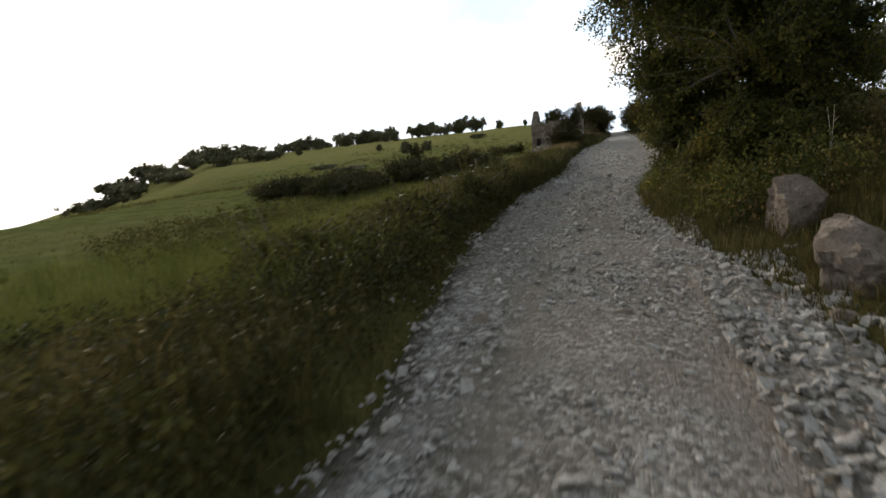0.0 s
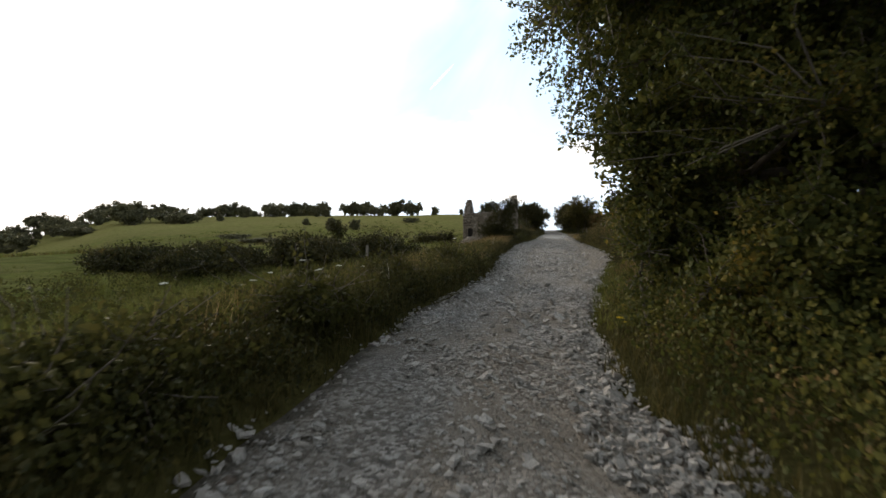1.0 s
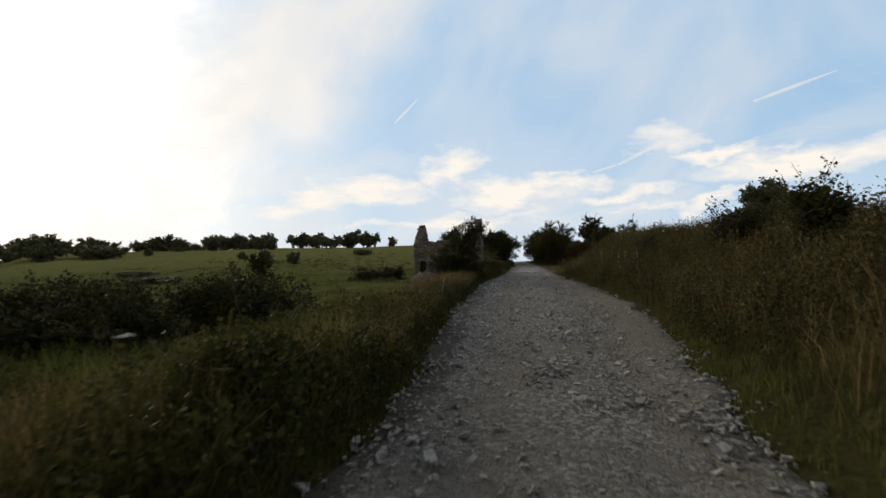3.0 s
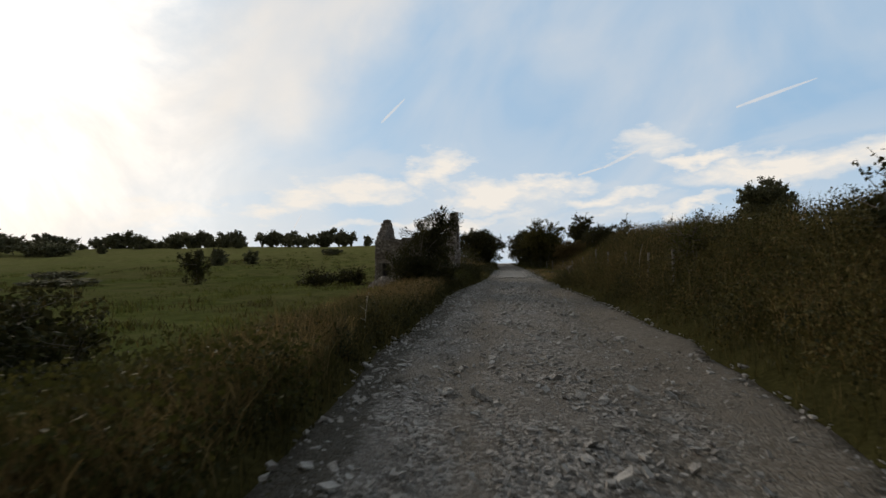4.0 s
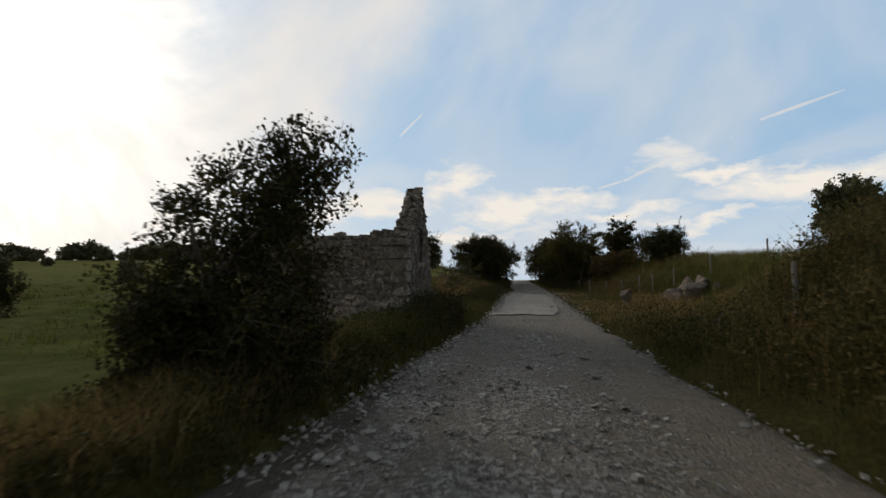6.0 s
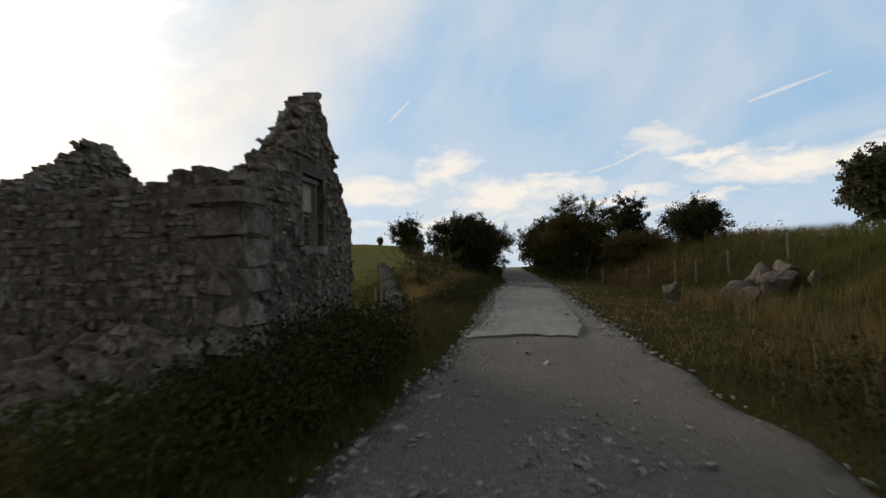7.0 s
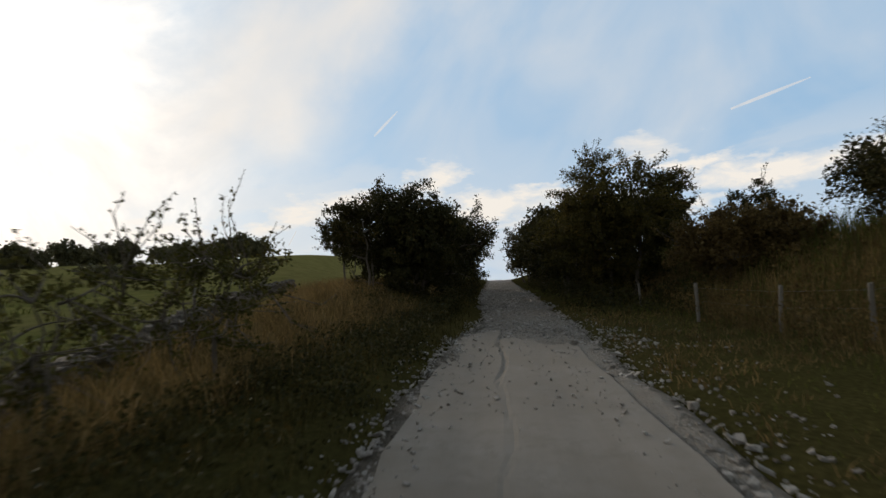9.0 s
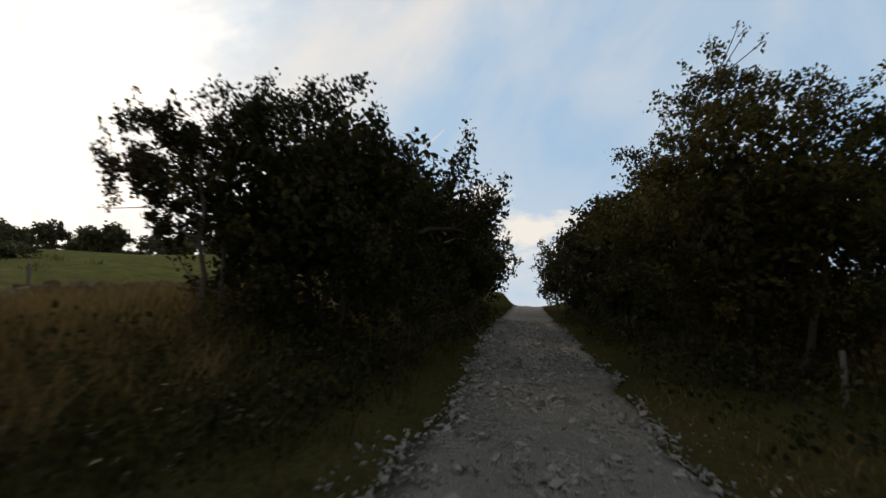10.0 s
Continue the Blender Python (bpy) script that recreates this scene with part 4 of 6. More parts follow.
for k in range(n):
    part("stone", STONES[k % len(STONES)], rubble, m=Matrix.LocRotScale((x[k], y[k], hz[k]), Euler((fx.uniform(-0.6, 0.6), fx.uniform(-0.6, 0.6), fx.uniform(0, 6.28))), (sz[k] * fx.uniform(0.9, 1.5), sz[k] * fx.uniform(0.7, 1.1), sz[k] * fx.uniform(0.45, 0.8))))


# ---- trees and shrubs ----
def tube(path, radii, sides):
    path, radii = np.asarray(path, float), np.asarray(radii, float)
    d = np.gradient(path, axis=0)
    d /= np.linalg.norm(d, axis=1)[:, None] + 1e-9
    ref = np.where(np.abs(d[:, 2:3]) > 0.9, [[1.0, 0, 0]], [[0, 0, 1.0]])
    a = np.cross(d, ref)
    a /= np.linalg.norm(a, axis=1)[:, None] + 1e-9
    b = np.cross(d, a)
    ang = np.arange(sides) / sides * 2 * np.pi
    v = path[:, None] + radii[:, None, None] * (a[:, None] * np.cos(ang)[None, :, None] + b[:, None] * np.sin(ang)[None, :, None])
    n = len(path)
    i = np.arange(n - 1)[:, None] * sides
    j = np.arange(sides)[None, :]
    q = np.stack([i + j, i + (j + 1) % sides, i + sides + (j + 1) % sides, i + sides + j], -1).reshape(-1, 4)
    return v.reshape(-1, 3), q


def merge(chunks):
    vs, qs, k = [], [], 0
    for v, q in chunks:
        vs.append(v)
        qs.append(q + k)
        k += len(v)
    return np.concatenate(vs), np.concatenate(qs)


def bend(a, b, n, sag, r):
    a, b = np.asarray(a, float), np.asarray(b, float)
    t = np.linspace(0, 1, n)[:, None]
    ln = np.linalg.norm(b - a)
    off = r.normal(0, sag * ln, 3)
    return a + (b - a) * t + off * (t * (1 - t) * 4) + np.cumsum(r.normal(0, 0.02 * ln / n, (n, 3)), 0) * t


def leaf_cards(p, size, r, name, mat, droop=0.3):
    """Small pointed leaves, each a folded diamond of two faces."""
    n = len(p)
    a = r.normal(0, 1, (n, 3))
    a[:, 2] -= droop
    a /= np.linalg.norm(a, axis=1)[:, None]
    b = np.cross(a, r.normal(0, 1, (n, 3)))
    b /= np.linalg.norm(b, axis=1)[:, None] + 1e-9
    c = np.cross(a, b)
    s = (size * r.uniform(0.6, 1.35, n))[:, None]
    v = np.stack([p - a * s * 0.5, p + b * s * 0.34 + c * s * 0.10, p + a * s * 0.5, p - b * s * 0.34 + c * s * 0.10], 1)
    return fast_mesh(name, v.reshape(-1, 3), np.arange(n * 4).reshape(n, 4), mat=mat)


def tree(name, label, category, m, crown, centre, low=0.2, stems=1, limbs=9, twigs=260, leaves=20000, size=0.08, mat=None, seed=0, girth=0.12, shoots=20, shoot=0.6, rough=0.35, spread=0.11, group="", lop=(0, 0, 0), bias=0.6, fill=0.12):
    """A tree or shrub: trunk or stems, limbs with their twigs, and a crown of leaves set along the twigs. crown: its three radii; centre: its middle above the base."""
    r = np.random.RandomState(seed)
    crown, centre = np.array(crown, float), np.array(centre, float)
    off = r.uniform(0, 40, 3)

    def ends(n, lo, hi):
        d = r.normal(0, 1, (n * 3, 3))
        d /= np.linalg.norm(d, axis=1)[:, None]
        k = np.array([0.82 + rough * noise.noise(Vector(x * 2.1 + off)) + 0.6 * rough * noise.noise(Vector(x * 5.0 + off)) for x in d])
        if group == HEDGE:
            k = np.minimum(k, 0.97)
        rad = r.uniform(lo, hi, len(d)) * k
        p = centre + d * rad[:, None] * crown + np.array(lop) * np.maximum(0, d[:, 2:3])
        return p[p[:, 2] > low][:n]

    top = thing(name, m, label, category, group)
    limb_pts = []
    for s in range(stems):
        foot = np.array([r.normal(0, 0.10 * (stems > 1) * crown[0]), r.normal(0, 0.10 * (stems > 1) * crown[1]), -0.15])
        head = np.array([centre[0] * 0.7 + foot[0] * 2, centre[1] * 0.7 + foot[1] * 2, centre[2] + crown[2] * 0.15])
        path = bend(foot, head, 8, 0.06, r)
        path[1:, :2] += r.normal(0, 0.03, (7, 2))
        rad = girth * np.linspace(1.0, 0.35, 8) * (1.0 if stems == 1 else 0.6)
        rad[0] *= 1.35
        part("trunk" if stems == 1 else "stem", fast_mesh("stem", *tube(path, rad, 7), mat=M_BARK, smooth=True), top)
        limb_pts.append(path[2:])
    spine = np.concatenate(limb_pts)
    groups = []
    for e in ends(limbs, 0.5, 0.92):
        k = np.argmin(np.linalg.norm(spine - e, axis=1) + np.maximum(0, spine[:, 2] - e[2]) * 1.5)
        path = bend(spine[k], e, 7, 0.10, r)
        groups.append(path)
        part("limb", fast_mesh("limb", *tube(path, girth * np.linspace(0.42, 0.08, 7), 5), mat=M_BARK, smooth=True), top)
    reach = 0.21 * float(crown.sum())
    allp = np.concatenate([g[1:] for g in groups])
    tips = ends(twigs, 0.45, 1.0) if bias <= 0 else np.concatenate([ends(int(twigs * (1 - bias)), 0.3, 0.8), ends(int(twigs * bias), 0.8, 1.0)])
    paths = []
    for e in tips:
        far = np.linalg.norm(allp - e, axis=1)
        k = np.argmin(far)
        if far[k] < reach:
            paths.append((bend(allp[k], e, 5, 0.12, r), 1.0))
    outer = ends(shoots, 0.92, 1.0) if shoots else []
    for e in outer:
        far = np.linalg.norm(allp - e, axis=1)
        k = np.argmin(far)
        if far[k] > max(0.5 * reach, 0.7):
            continue
        d = (e - centre) / crown
        d = d / np.linalg.norm(d) + np.array([r.normal(0, 0.3), r.normal(0, 0.3), 0.55 + r.normal(0, 0.2)])
        d /= np.linalg.norm(d)
        paths.append((np.concatenate([allp[k][None], bend(e, e + d * shoot * r.uniform(0.5, 1.3), 4, 0.12, r)]), 0.45))
    twig = []
    for path, wgt in paths:
        twig.append(tube(path[::2], np.maximum(girth * np.linspace(0.085, 0.025, 3), np.linspace(0.009, 0.004, 3)), 3))
    part("branchwork", fast_mesh("branchwork", *merge(twig), mat=M_BARK, smooth=True), top, kind="stuff")
    wg = np.array([p[1] * np.linalg.norm(p[0][-1] - p[0][0 if p[1] == 1.0 else 1]) ** 0.6 for p in paths])
    wg = np.where(np.array([p[1] for p in paths]) < 1, wg * 0.55, wg)
    pick = r.choice(len(paths), leaves, p=wg / wg.sum())
    P = np.stack([p[0] for p in paths])
    tt = r.uniform(0.15, 1.0, leaves) ** 0.8 * 3.999
    i = tt.astype(int)
    fr = (tt - i)[:, None]
    pos = P[pick, i] * (1 - fr) + P[pick, i + 1] * fr
    sh = np.array([p[1] for p in paths])[pick][:, None]
    pos = pos + np.clip(r.normal(0, 1, (leaves, 3)), -1.7, 1.7) * spread * np.where(sh < 1, 0.4, 0.85)
    pos[:, 2] = np.maximum(pos[:, 2], 0.02)
    big = np.full(leaves, size)
    if fill:
        inner = ends(int(leaves * fill), 0.1, 0.78)
        pos, big = np.concatenate([pos, inner]), np.concatenate([big, np.full(len(inner), size * 1.9)])
    part("crown", leaf_cards(pos, big, r, "crown", mat or M_HAW), top)
    return top


HEDGE = "hedge trees along the lane"
# tall lane tree overhanging the track
tree("lane_tree", "tall leafy tree overhanging the track edge", "tree", at(2.8, 14.3, 0.6), (3.9, 4.3, 3.5), (-0.2, 0.0, 4.2), low=0.8, limbs=40, twigs=1150, leaves=88000, size=0.066, mat=M_TREE, seed=3, girth=0.20, shoots=90, shoot=0.4, rough=0.5, spread=0.10, lop=(-1.85, 0, 0), bias=0.45, fill=0.25)
tree("lane_tree", "dense upright tree standing behind the overhanging one", "tree", at(3.1, 17.2, 0.7), (1.9, 2.3, 2.7), (0, 0, 4.5), low=0.8, limbs=18, twigs=420, leaves=34000, size=0.07, mat=M_TREE, seed=14, girth=0.14, shoots=50, shoot=0.35, rough=0.55, spread=0.10, fill=0.2)
tree("lane_tree", "leafy hedge tree with low branches beside the track", "tree", at(5.8, 9.6, 0.5), (2.6, 2.6, 3.4), (0, 0, 3.6), low=0.6, limbs=12, twigs=400, leaves=22000, size=0.085, mat=M_TREE, seed=8, girth=0.16, shoots=30, rough=0.5, spread=0.11, fill=0.3)
tree("lane_tree", "dense dark hedge tree leaning towards the track", "tree", at(3.7, 14.0, 0.5), (2.5, 3.8, 2.5), (0, 0, 2.3), low=0.1, stems=3, limbs=14, twigs=420, leaves=42000, size=0.072, mat=M_TREE, seed=9, girth=0.12, shoots=40, shoot=0.4, rough=0.45, spread=0.10)
tree("hedge_shrub", "dense hedge shrub with drooping leafy shoots", "shrub", at(2.6, 12.4, 0.2), (1.7, 2.5, 1.3), (0, 0, 1.0), low=0.05, stems=5, limbs=12, twigs=420, leaves=22000, size=0.075, mat=M_TREE, seed=11, girth=0.07, shoots=40, shoot=0.4)
tree("hedge_shrub", "low hedge shrub at the foot of the lane tree", "shrub", at(3.1, 17.2, 0.6), (1.5, 2.2, 1.1), (0, 0, 0.9), low=0.05, stems=4, limbs=8, twigs=240, leaves=15000, size=0.07, mat=M_WEED, seed=12, girth=0.06, shoots=30, shoot=0.5)

tree("hedge_shrub", "leafy hedge shrub leaning out over the track edge", "shrub", at(1.5, 13.5, 0.05), (0.95, 1.0, 1.45), (0, 0, 1.7), low=0.05, stems=4, limbs=12, twigs=260, leaves=14000, size=0.066, mat=M_TREE, seed=15, girth=0.06, shoots=50, shoot=0.35, rough=0.6)

tree("hedge_shrub", "arching hedge shrub whose leafy head hangs over the track", "shrub", at(1.75, 13.6, 0.1), (0.85, 0.9, 0.95), (-0.75, -0.1, 2.75), low=1.8, stems=3, limbs=10, twigs=170, leaves=9000, size=0.066, mat=M_TREE, seed=16, girth=0.06, shoots=30, shoot=0.3, rough=0.6)

# hawthorn in front of the barn
tree("hawthorn_bush", "dark hawthorn bush leaning over before the barn", "shrub", at(-4.0, 47.5, -0.2), (1.85, 1.6, 1.35), (-0.1, 0, 1.6), low=0.1, stems=4, limbs=20, twigs=300, leaves=24000, size=0.066, seed=21, girth=0.10, shoots=60, shoot=0.45, rough=0.66, lop=(1.05, 0, 1.3), bias=0.5, fill=0.08)
tree("hawthorn_bush", "low dense dark bush at the foot of the hawthorn", "shrub", at(-3.7, 47.1, -0.2), (1.75, 1.3, 1.05), (0, 0, 0.95), low=0.03, stems=5, limbs=10, twigs=260, leaves=14000, size=0.07, seed=23, girth=0.07, shoots=20, shoot=0.35, rough=0.5)
tree("hawthorn_bush", "low straggling bush beside the dark hawthorn", "shrub", at(-5.2, 47.8, -0.4), (0.7, 1.0, 0.55), (0, 0, 0.4), low=0.02, stems=3, limbs=6, twigs=120, leaves=4200, size=0.07, seed=22, girth=0.05, shoots=20, shoot=0.4)

# hedge trees where the lane narrows
for x, y, cr, hc, nl, sd in [(-2.5, 83.7, (3.15, 2.7, 2.75), 2.25, 44000, 31), (-2.7, 90.0, (2.4, 3.2, 2.6), 2.4, 13000, 32), (-2.3, 97.5, (2.4, 4.6, 2.8), 2.5, 9000, 33), (-2.1, 108, (2.4, 7, 3.0), 2.7, 7000, 34)]:
    tree("hawthorn_tree", "dense dark hawthorn tree beside the narrowing lane", "tree", at(x, y, max(0.0, z_at(x, y)) - 0.1), cr, (0, 0, hc), low=0.1, stems=3, limbs=12, twigs=320, leaves=nl, size=0.074 if y < 88 else 0.17, seed=sd, girth=0.13, shoots=80, shoot=0.20, rough=0.45, fill=0.25, group=HEDGE)
for x, y, cr, hc, nl, sd in [(4.75, 85.5, (3.6, 3.1, 3.45), 2.75, 54000, 41), (4.0, 91.5, (2.5, 3.5, 2.9), 2.6, 13000, 42), (3.5, 100, (2.5, 5, 3.0), 2.7, 9000, 43), (3.2, 111, (2.5, 7, 3.1), 2.8, 7000, 44), (11.9, 103, (2.5, 2.5, 3.2), 3.6, 9000, 45)]:
    tree("hawthorn_tree", "broad dark hawthorn tree with yellowing leaves by the lane", "tree", at(x, y, z_at(x, y) - 0.1), cr, (0, 0, hc), low=0.1, stems=3, limbs=12, twigs=320, leaves=nl, size=0.074 if y < 88 else 0.17, mat=M_GOLD if y < 90 else M_HAW, seed=sd, girth=0.14, shoots=80, shoot=0.20, rough=0.42, fill=0.22, group=HEDGE)
tree("hawthorn_tree", "slender hawthorn reaching out from the hedge trees", "tree", at(-3.7, 82.6, 0.0), (1.35, 1.0, 1.1), (-0.45, -0.3, 3.0), low=1.5, stems=2, limbs=9, twigs=110, leaves=6500, size=0.074, seed=35, girth=0.09, shoots=30, shoot=0.35, rough=0.6, spread=0.065, fill=0.0, group=HEDGE)
tree("hawthorn_tree", "rounded dark hawthorn standing on the grassy bank", "tree", at(9.8, 78.0, z_at(9.8, 78.0) - 0.1), (2.4, 2.2, 1.45), (0, 0, 1.28), low=0.2, stems=3, limbs=10, twigs=300, leaves=20000, size=0.08, seed=51, girth=0.09, shoots=40, shoot=0.5)
tree("hawthorn_tree", "thin young tree on the grassy bank", "tree", at(17.6, 102.5, z_at(17.6, 102.5) - 0.1), (2.1, 2.0, 2.0), (0, 0, 3.6), low=0.8, stems=3, limbs=9, twigs=150, leaves=5500, size=0.13, seed=52, girth=0.08, shoots=50, shoot=0.8, fill=0.0)
tree("elder_bush", "small bush on top of the grassy bank", "shrub", at(4.6, 27.0, z_at(4.6, 27.0) - 0.05), (0.6, 0.65, 0.6), (0, 0, 1.05), low=0.2, stems=3, limbs=7, twigs=120, leaves=3600, size=0.07, mat=M_WEED, seed=53, girth=0.05, shoots=30, shoot=0.5)
tree("elder_bush", "low leafy bush on the weedy bank", "shrub", at(5.2, 31.5, z_at(5.2, 31.5) - 0.05), (0.95, 1.3, 0.6), (0, 0, 0.75), low=0.1, stems=4, limbs=8, twigs=140, leaves=6500, size=0.07, seed=54, girth=0.05, shoots=30, shoot=0.5)
tree("elder_bush", "sparse young elder standing above the bank weeds", "shrub", at(4.5, 38.4, z_at(4.5, 38.4) - 0.05), (0.5, 0.5, 0.6), (0, 0, 0.95), low=0.2, stems=3, limbs=7, twigs=60, leaves=1000, size=0.07, mat=M_WEED, seed=55, girth=0.04, shoots=26, shoot=0.4, fill=0.0)
# thin half-bare thorns by the dry-stone wall
for x, y, sd, hh in [(-2.9, 71.8, 61, 1.35), (-3.7, 70.3, 62, 1.25), (-3.9, 73.6, 63, 1.3)]:
    tree("thorn_sapling", "thin half-bare thorn sapling with sparse leaves", "shrub", at(x, y, z_at(x, y) - 0.05), (1.15, 1.1, 0.95), (0, 0, hh), low=0.2, stems=3, limbs=9, twigs=54, leaves=2400, size=0.055, mat=M_WEED, seed=sd, girth=0.04, shoots=46, shoot=0.5, rough=0.6, spread=0.06, fill=0.0, group="thorn saplings by the wall")
tree("elder_bush", "reddish brown bush in front of the hedge trees", "shrub", at(7.1, 82.2, z_at(7.1, 82.2) - 0.1), (1.7, 1.5, 1.25), (0, 0, 1.2), low=0.05, stems=5, limbs=9, twigs=260, leaves=16000, size=0.08, mat=M_DOCK, seed=66, girth=0.06, shoots=40, shoot=0.4)
tree("bramble_bush", "brown bramble mound on the bank beside the hedge", "shrub", at(8.4, 81.5, z_at(8.4, 81.5) - 0.1), (1.9, 1.7, 0.95), (0, 0, 0.75), low=0.03, stems=5, limbs=9, twigs=220, leaves=9000, size=0.085, mat=M_DOCK, seed=67, girth=0.05, shoots=24, shoot=0.35)
tree("hawthorn_tree", "half-bare hawthorn on the field edge", "tree", at(-10.5, 103.5, z_at(-10.5, 103.5) - 0.1), (2.4, 2.3, 2.0), (0, 0, 3.5), low=0.3, stems=3, limbs=12, twigs=200, leaves=8000, size=0.13, seed=65, girth=0.09, shoots=60, shoot=1.0)

# brambles in the pasture
for x, y, cr, sd in [(-8.3, 30.8, (2.6, 2.6, 1.55), 71), (-11.2, 28.4, (2.8, 2.6, 1.45), 72), (-14.0, 25.8, (2.8, 2.6, 1.1), 73), (-17.5, 25.5, (3.0, 3.0, 1.0), 74), (-9.9, 27.4, (2.3, 2.0, 1.15), 92), (-13.2, 23.6, (2.6, 2.0, 0.9), 93)]:
    tree("bramble_thicket", "dark spreading bramble thicket in the pasture", "shrub", at(x, y, z_at(x, y) - 0.1), cr, (0, 0, 0.55), low=0.02, stems=5, limbs=10, twigs=260, leaves=9000, size=0.092, seed=sd, girth=0.05, shoots=12, shoot=0.3, rough=0.3, fill=0.35, group="bramble thickets")

for x, y, cr, sd in [(-3.5, 8.9, (0.75, 1.1, 0.60), 75), (-3.3, 12.2, (0.7, 1.2, 0.66), 76), (-3.9, 5.4, (0.8, 1.0, 0.60), 77), (-3.6, 16.6, (0.7, 1.3, 0.5), 78), (-3.3, 21.5, (0.6, 1.2, 0.45), 79)]:
    tree("bramble_bush", "arching bramble bush among the verge grass", "shrub", at(x, y, z_at(x, y) - 0.05), cr, (0, 0, 0.50), low=0.02, stems=4, limbs=8, twigs=110, leaves=4200, size=0.07, mat=M_WEED, seed=sd, girth=0.035, shoots=22, shoot=0.5, group="verge brambles")

# scattered thorns in the pasture and the ridge trees behind
FARS = []
for k in range(5):
    cr = [(2.2, 2.2, 1.7), (2.6, 2.4, 1.5), (1.6, 1.6, 1.8), (3.2, 2.6, 1.6), (2.4, 2.2, 2.0)][k]
    FARS.append(tree("ridge_tree", "dark round-headed hawthorn on the skyline", "tree", at(-34, 123 + k * 0.01, -40), cr, (0, 0, cr[2] * 0.85), low=0.0, stems=2, limbs=6, twigs=80, leaves=2000, size=0.32, mat=M_FAR_HAZED, seed=80 + k, girth=0.16, shoots=0, shoot=0.4, rough=0.7, spread=0.2, group="ridge trees"))
RIDGE = [(-34.5, 138, 1.35), (-40, 141, 1.5), (-24, 118, 0.6), (-41.8, 130, 1.1), (-55, 128, 1.05), (-59, 124, 0.9), (-63, 128, 1.0), (-47.2, 128, 1.0), (-69, 130, 0.8), (-76, 128, 0.85), (-83, 131, 1.0), (-88, 126, 0.8), (-95, 128, 0.95),
         (-101, 122, 0.85), (-106, 126, 1.0), (-112, 120, 1.1), (-116, 124, 1.2), (-121, 117, 1.1), (-127, 121, 1.2), (-131, 114, 1.2), (-137, 118, 1.3), (-142, 111, 1.3), (-148, 113, 1.3), (-153, 105, 1.3), (-158, 108, 1.4), (-163, 99, 1.4), (-168, 101, 1.4),
         (-172, 92, 1.4), (-177, 94, 1.5), (-183, 86, 1.5), (-187, 87, 1.5), (-193, 78, 1.5), (-199, 80, 1.6), (-204, 70, 1.6), (-62, 146, 1.05), (-67, 148, 1.0), (-50, 145, 0.9), (-72, 149, 0.8), (-40, 140, 0.75), (-80, 147, 1.1), (-86, 149, 1.0), (-21, 135, 0.7), (-14, 128, 0.9), (-50.5, 120, 1.2), (-53.5, 121, 1.2)]
rr = random.Random(5)
for k, (x, y, s) in enumerate(RIDGE):
    s *= 1.25 if 13 < k < 34 else 1.0
    m = at(x, y, z_at(x, y) - 0.15, rr.uniform(0, 360), s * rr.uniform(0.9, 1.2), None, s * rr.uniform(0.85, 1.1))
    if k < 5:
        FARS[k].matrix_basis = m
    else:
        copy_thing(FARS[rr.randrange(5)], m)
for x, y, s in [(-75, 116, 1.2), (-80, 110, 1.3), (-86, 114, 1.5), (-92, 109, 1.3), (-97, 113, 1.5), (-104, 106, 1.4), (-110, 110, 1.5), (-118, 104, 1.5), (-124, 106, 1.5), (-132, 99, 1.5)]:
    copy_thing(FARS[rr.randrange(5)], at(x, y, z_at(x, y) - 0.2, rr.uniform(0, 360), s * 1.0, None, s * rr.uniform(0.6, 0.8)))
for x, y, cr, sd in [(-23.4, 61.6, (1.3, 1.2, 1.75), 96), (-12.3, 57.2, (1.25, 1.1, 0.62), 97), (-10.3, 58.6, (1.35, 1.0, 0.72), 98)]:
    tree("thorn_bush", "dark bushy thorn standing in the open pasture", "shrub", at(x, y, z_at(x, y) - 0.1), cr, (0, 0, cr[2] * 0.8), low=0.03, stems=3, limbs=9, twigs=110, leaves=3600 if y < 60 else 5500, size=0.10, seed=sd, girth=0.06, shoots=60, shoot=0.45, rough=0.85, fill=0.1, group="pasture bushes")
for x, y, s, sz in [ (-32.2, 81.0, 1.15, 1.15), (-29.5, 83, 1.0, 0.95), (-44.8, 97.8, 0.8, 0.75), (-30, 57, 0.8, 0.25), (-40, 67, 0.7, 0.3), (-24, 96, 0.5, 0.4)]:
    tagged(copy_thing(FARS[2] if sz > 0.5 else FARS[3], at(x, y, z_at(x, y) - 0.35 * sz, rr.uniform(0, 360), s, None, sz)), "low dark thorn bush in the open pasture", "shrub", "pasture bushes")
for k in range(24):
    a, d = radians(27 + 30 * (k + rr.uniform(-0.3, 0.3)) / 24), rr.uniform(168, 190)
    x, y, s = -math.sin(a) * d, 12 + math.cos(a) * d, rr.uniform(0.95, 1.3)
    copy_thing(FARS[rr.randrange(5)], at(x, y, z_at(x, y) - 0.3, rr.uniform(0, 360), s * (1.5 if k > 13 else 1.1), None, s * (1.2 if k > 13 else 0.9)))
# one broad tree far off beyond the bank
tree("field_tree", "tall broad-crowned tree far off beyond the bank", "tree", at(45.2, 118.7, z_at(45.2, 118.7) - 0.3), (5.6, 5.4, 5.6), (0, 0, 8.2), low=2.0, stems=1, limbs=14, twigs=420, leaves=15000, size=0.42, mat=M_FAR_HAZED, seed=95, girth=0.40, shoots=10, rough=0.6, spread=0.3)


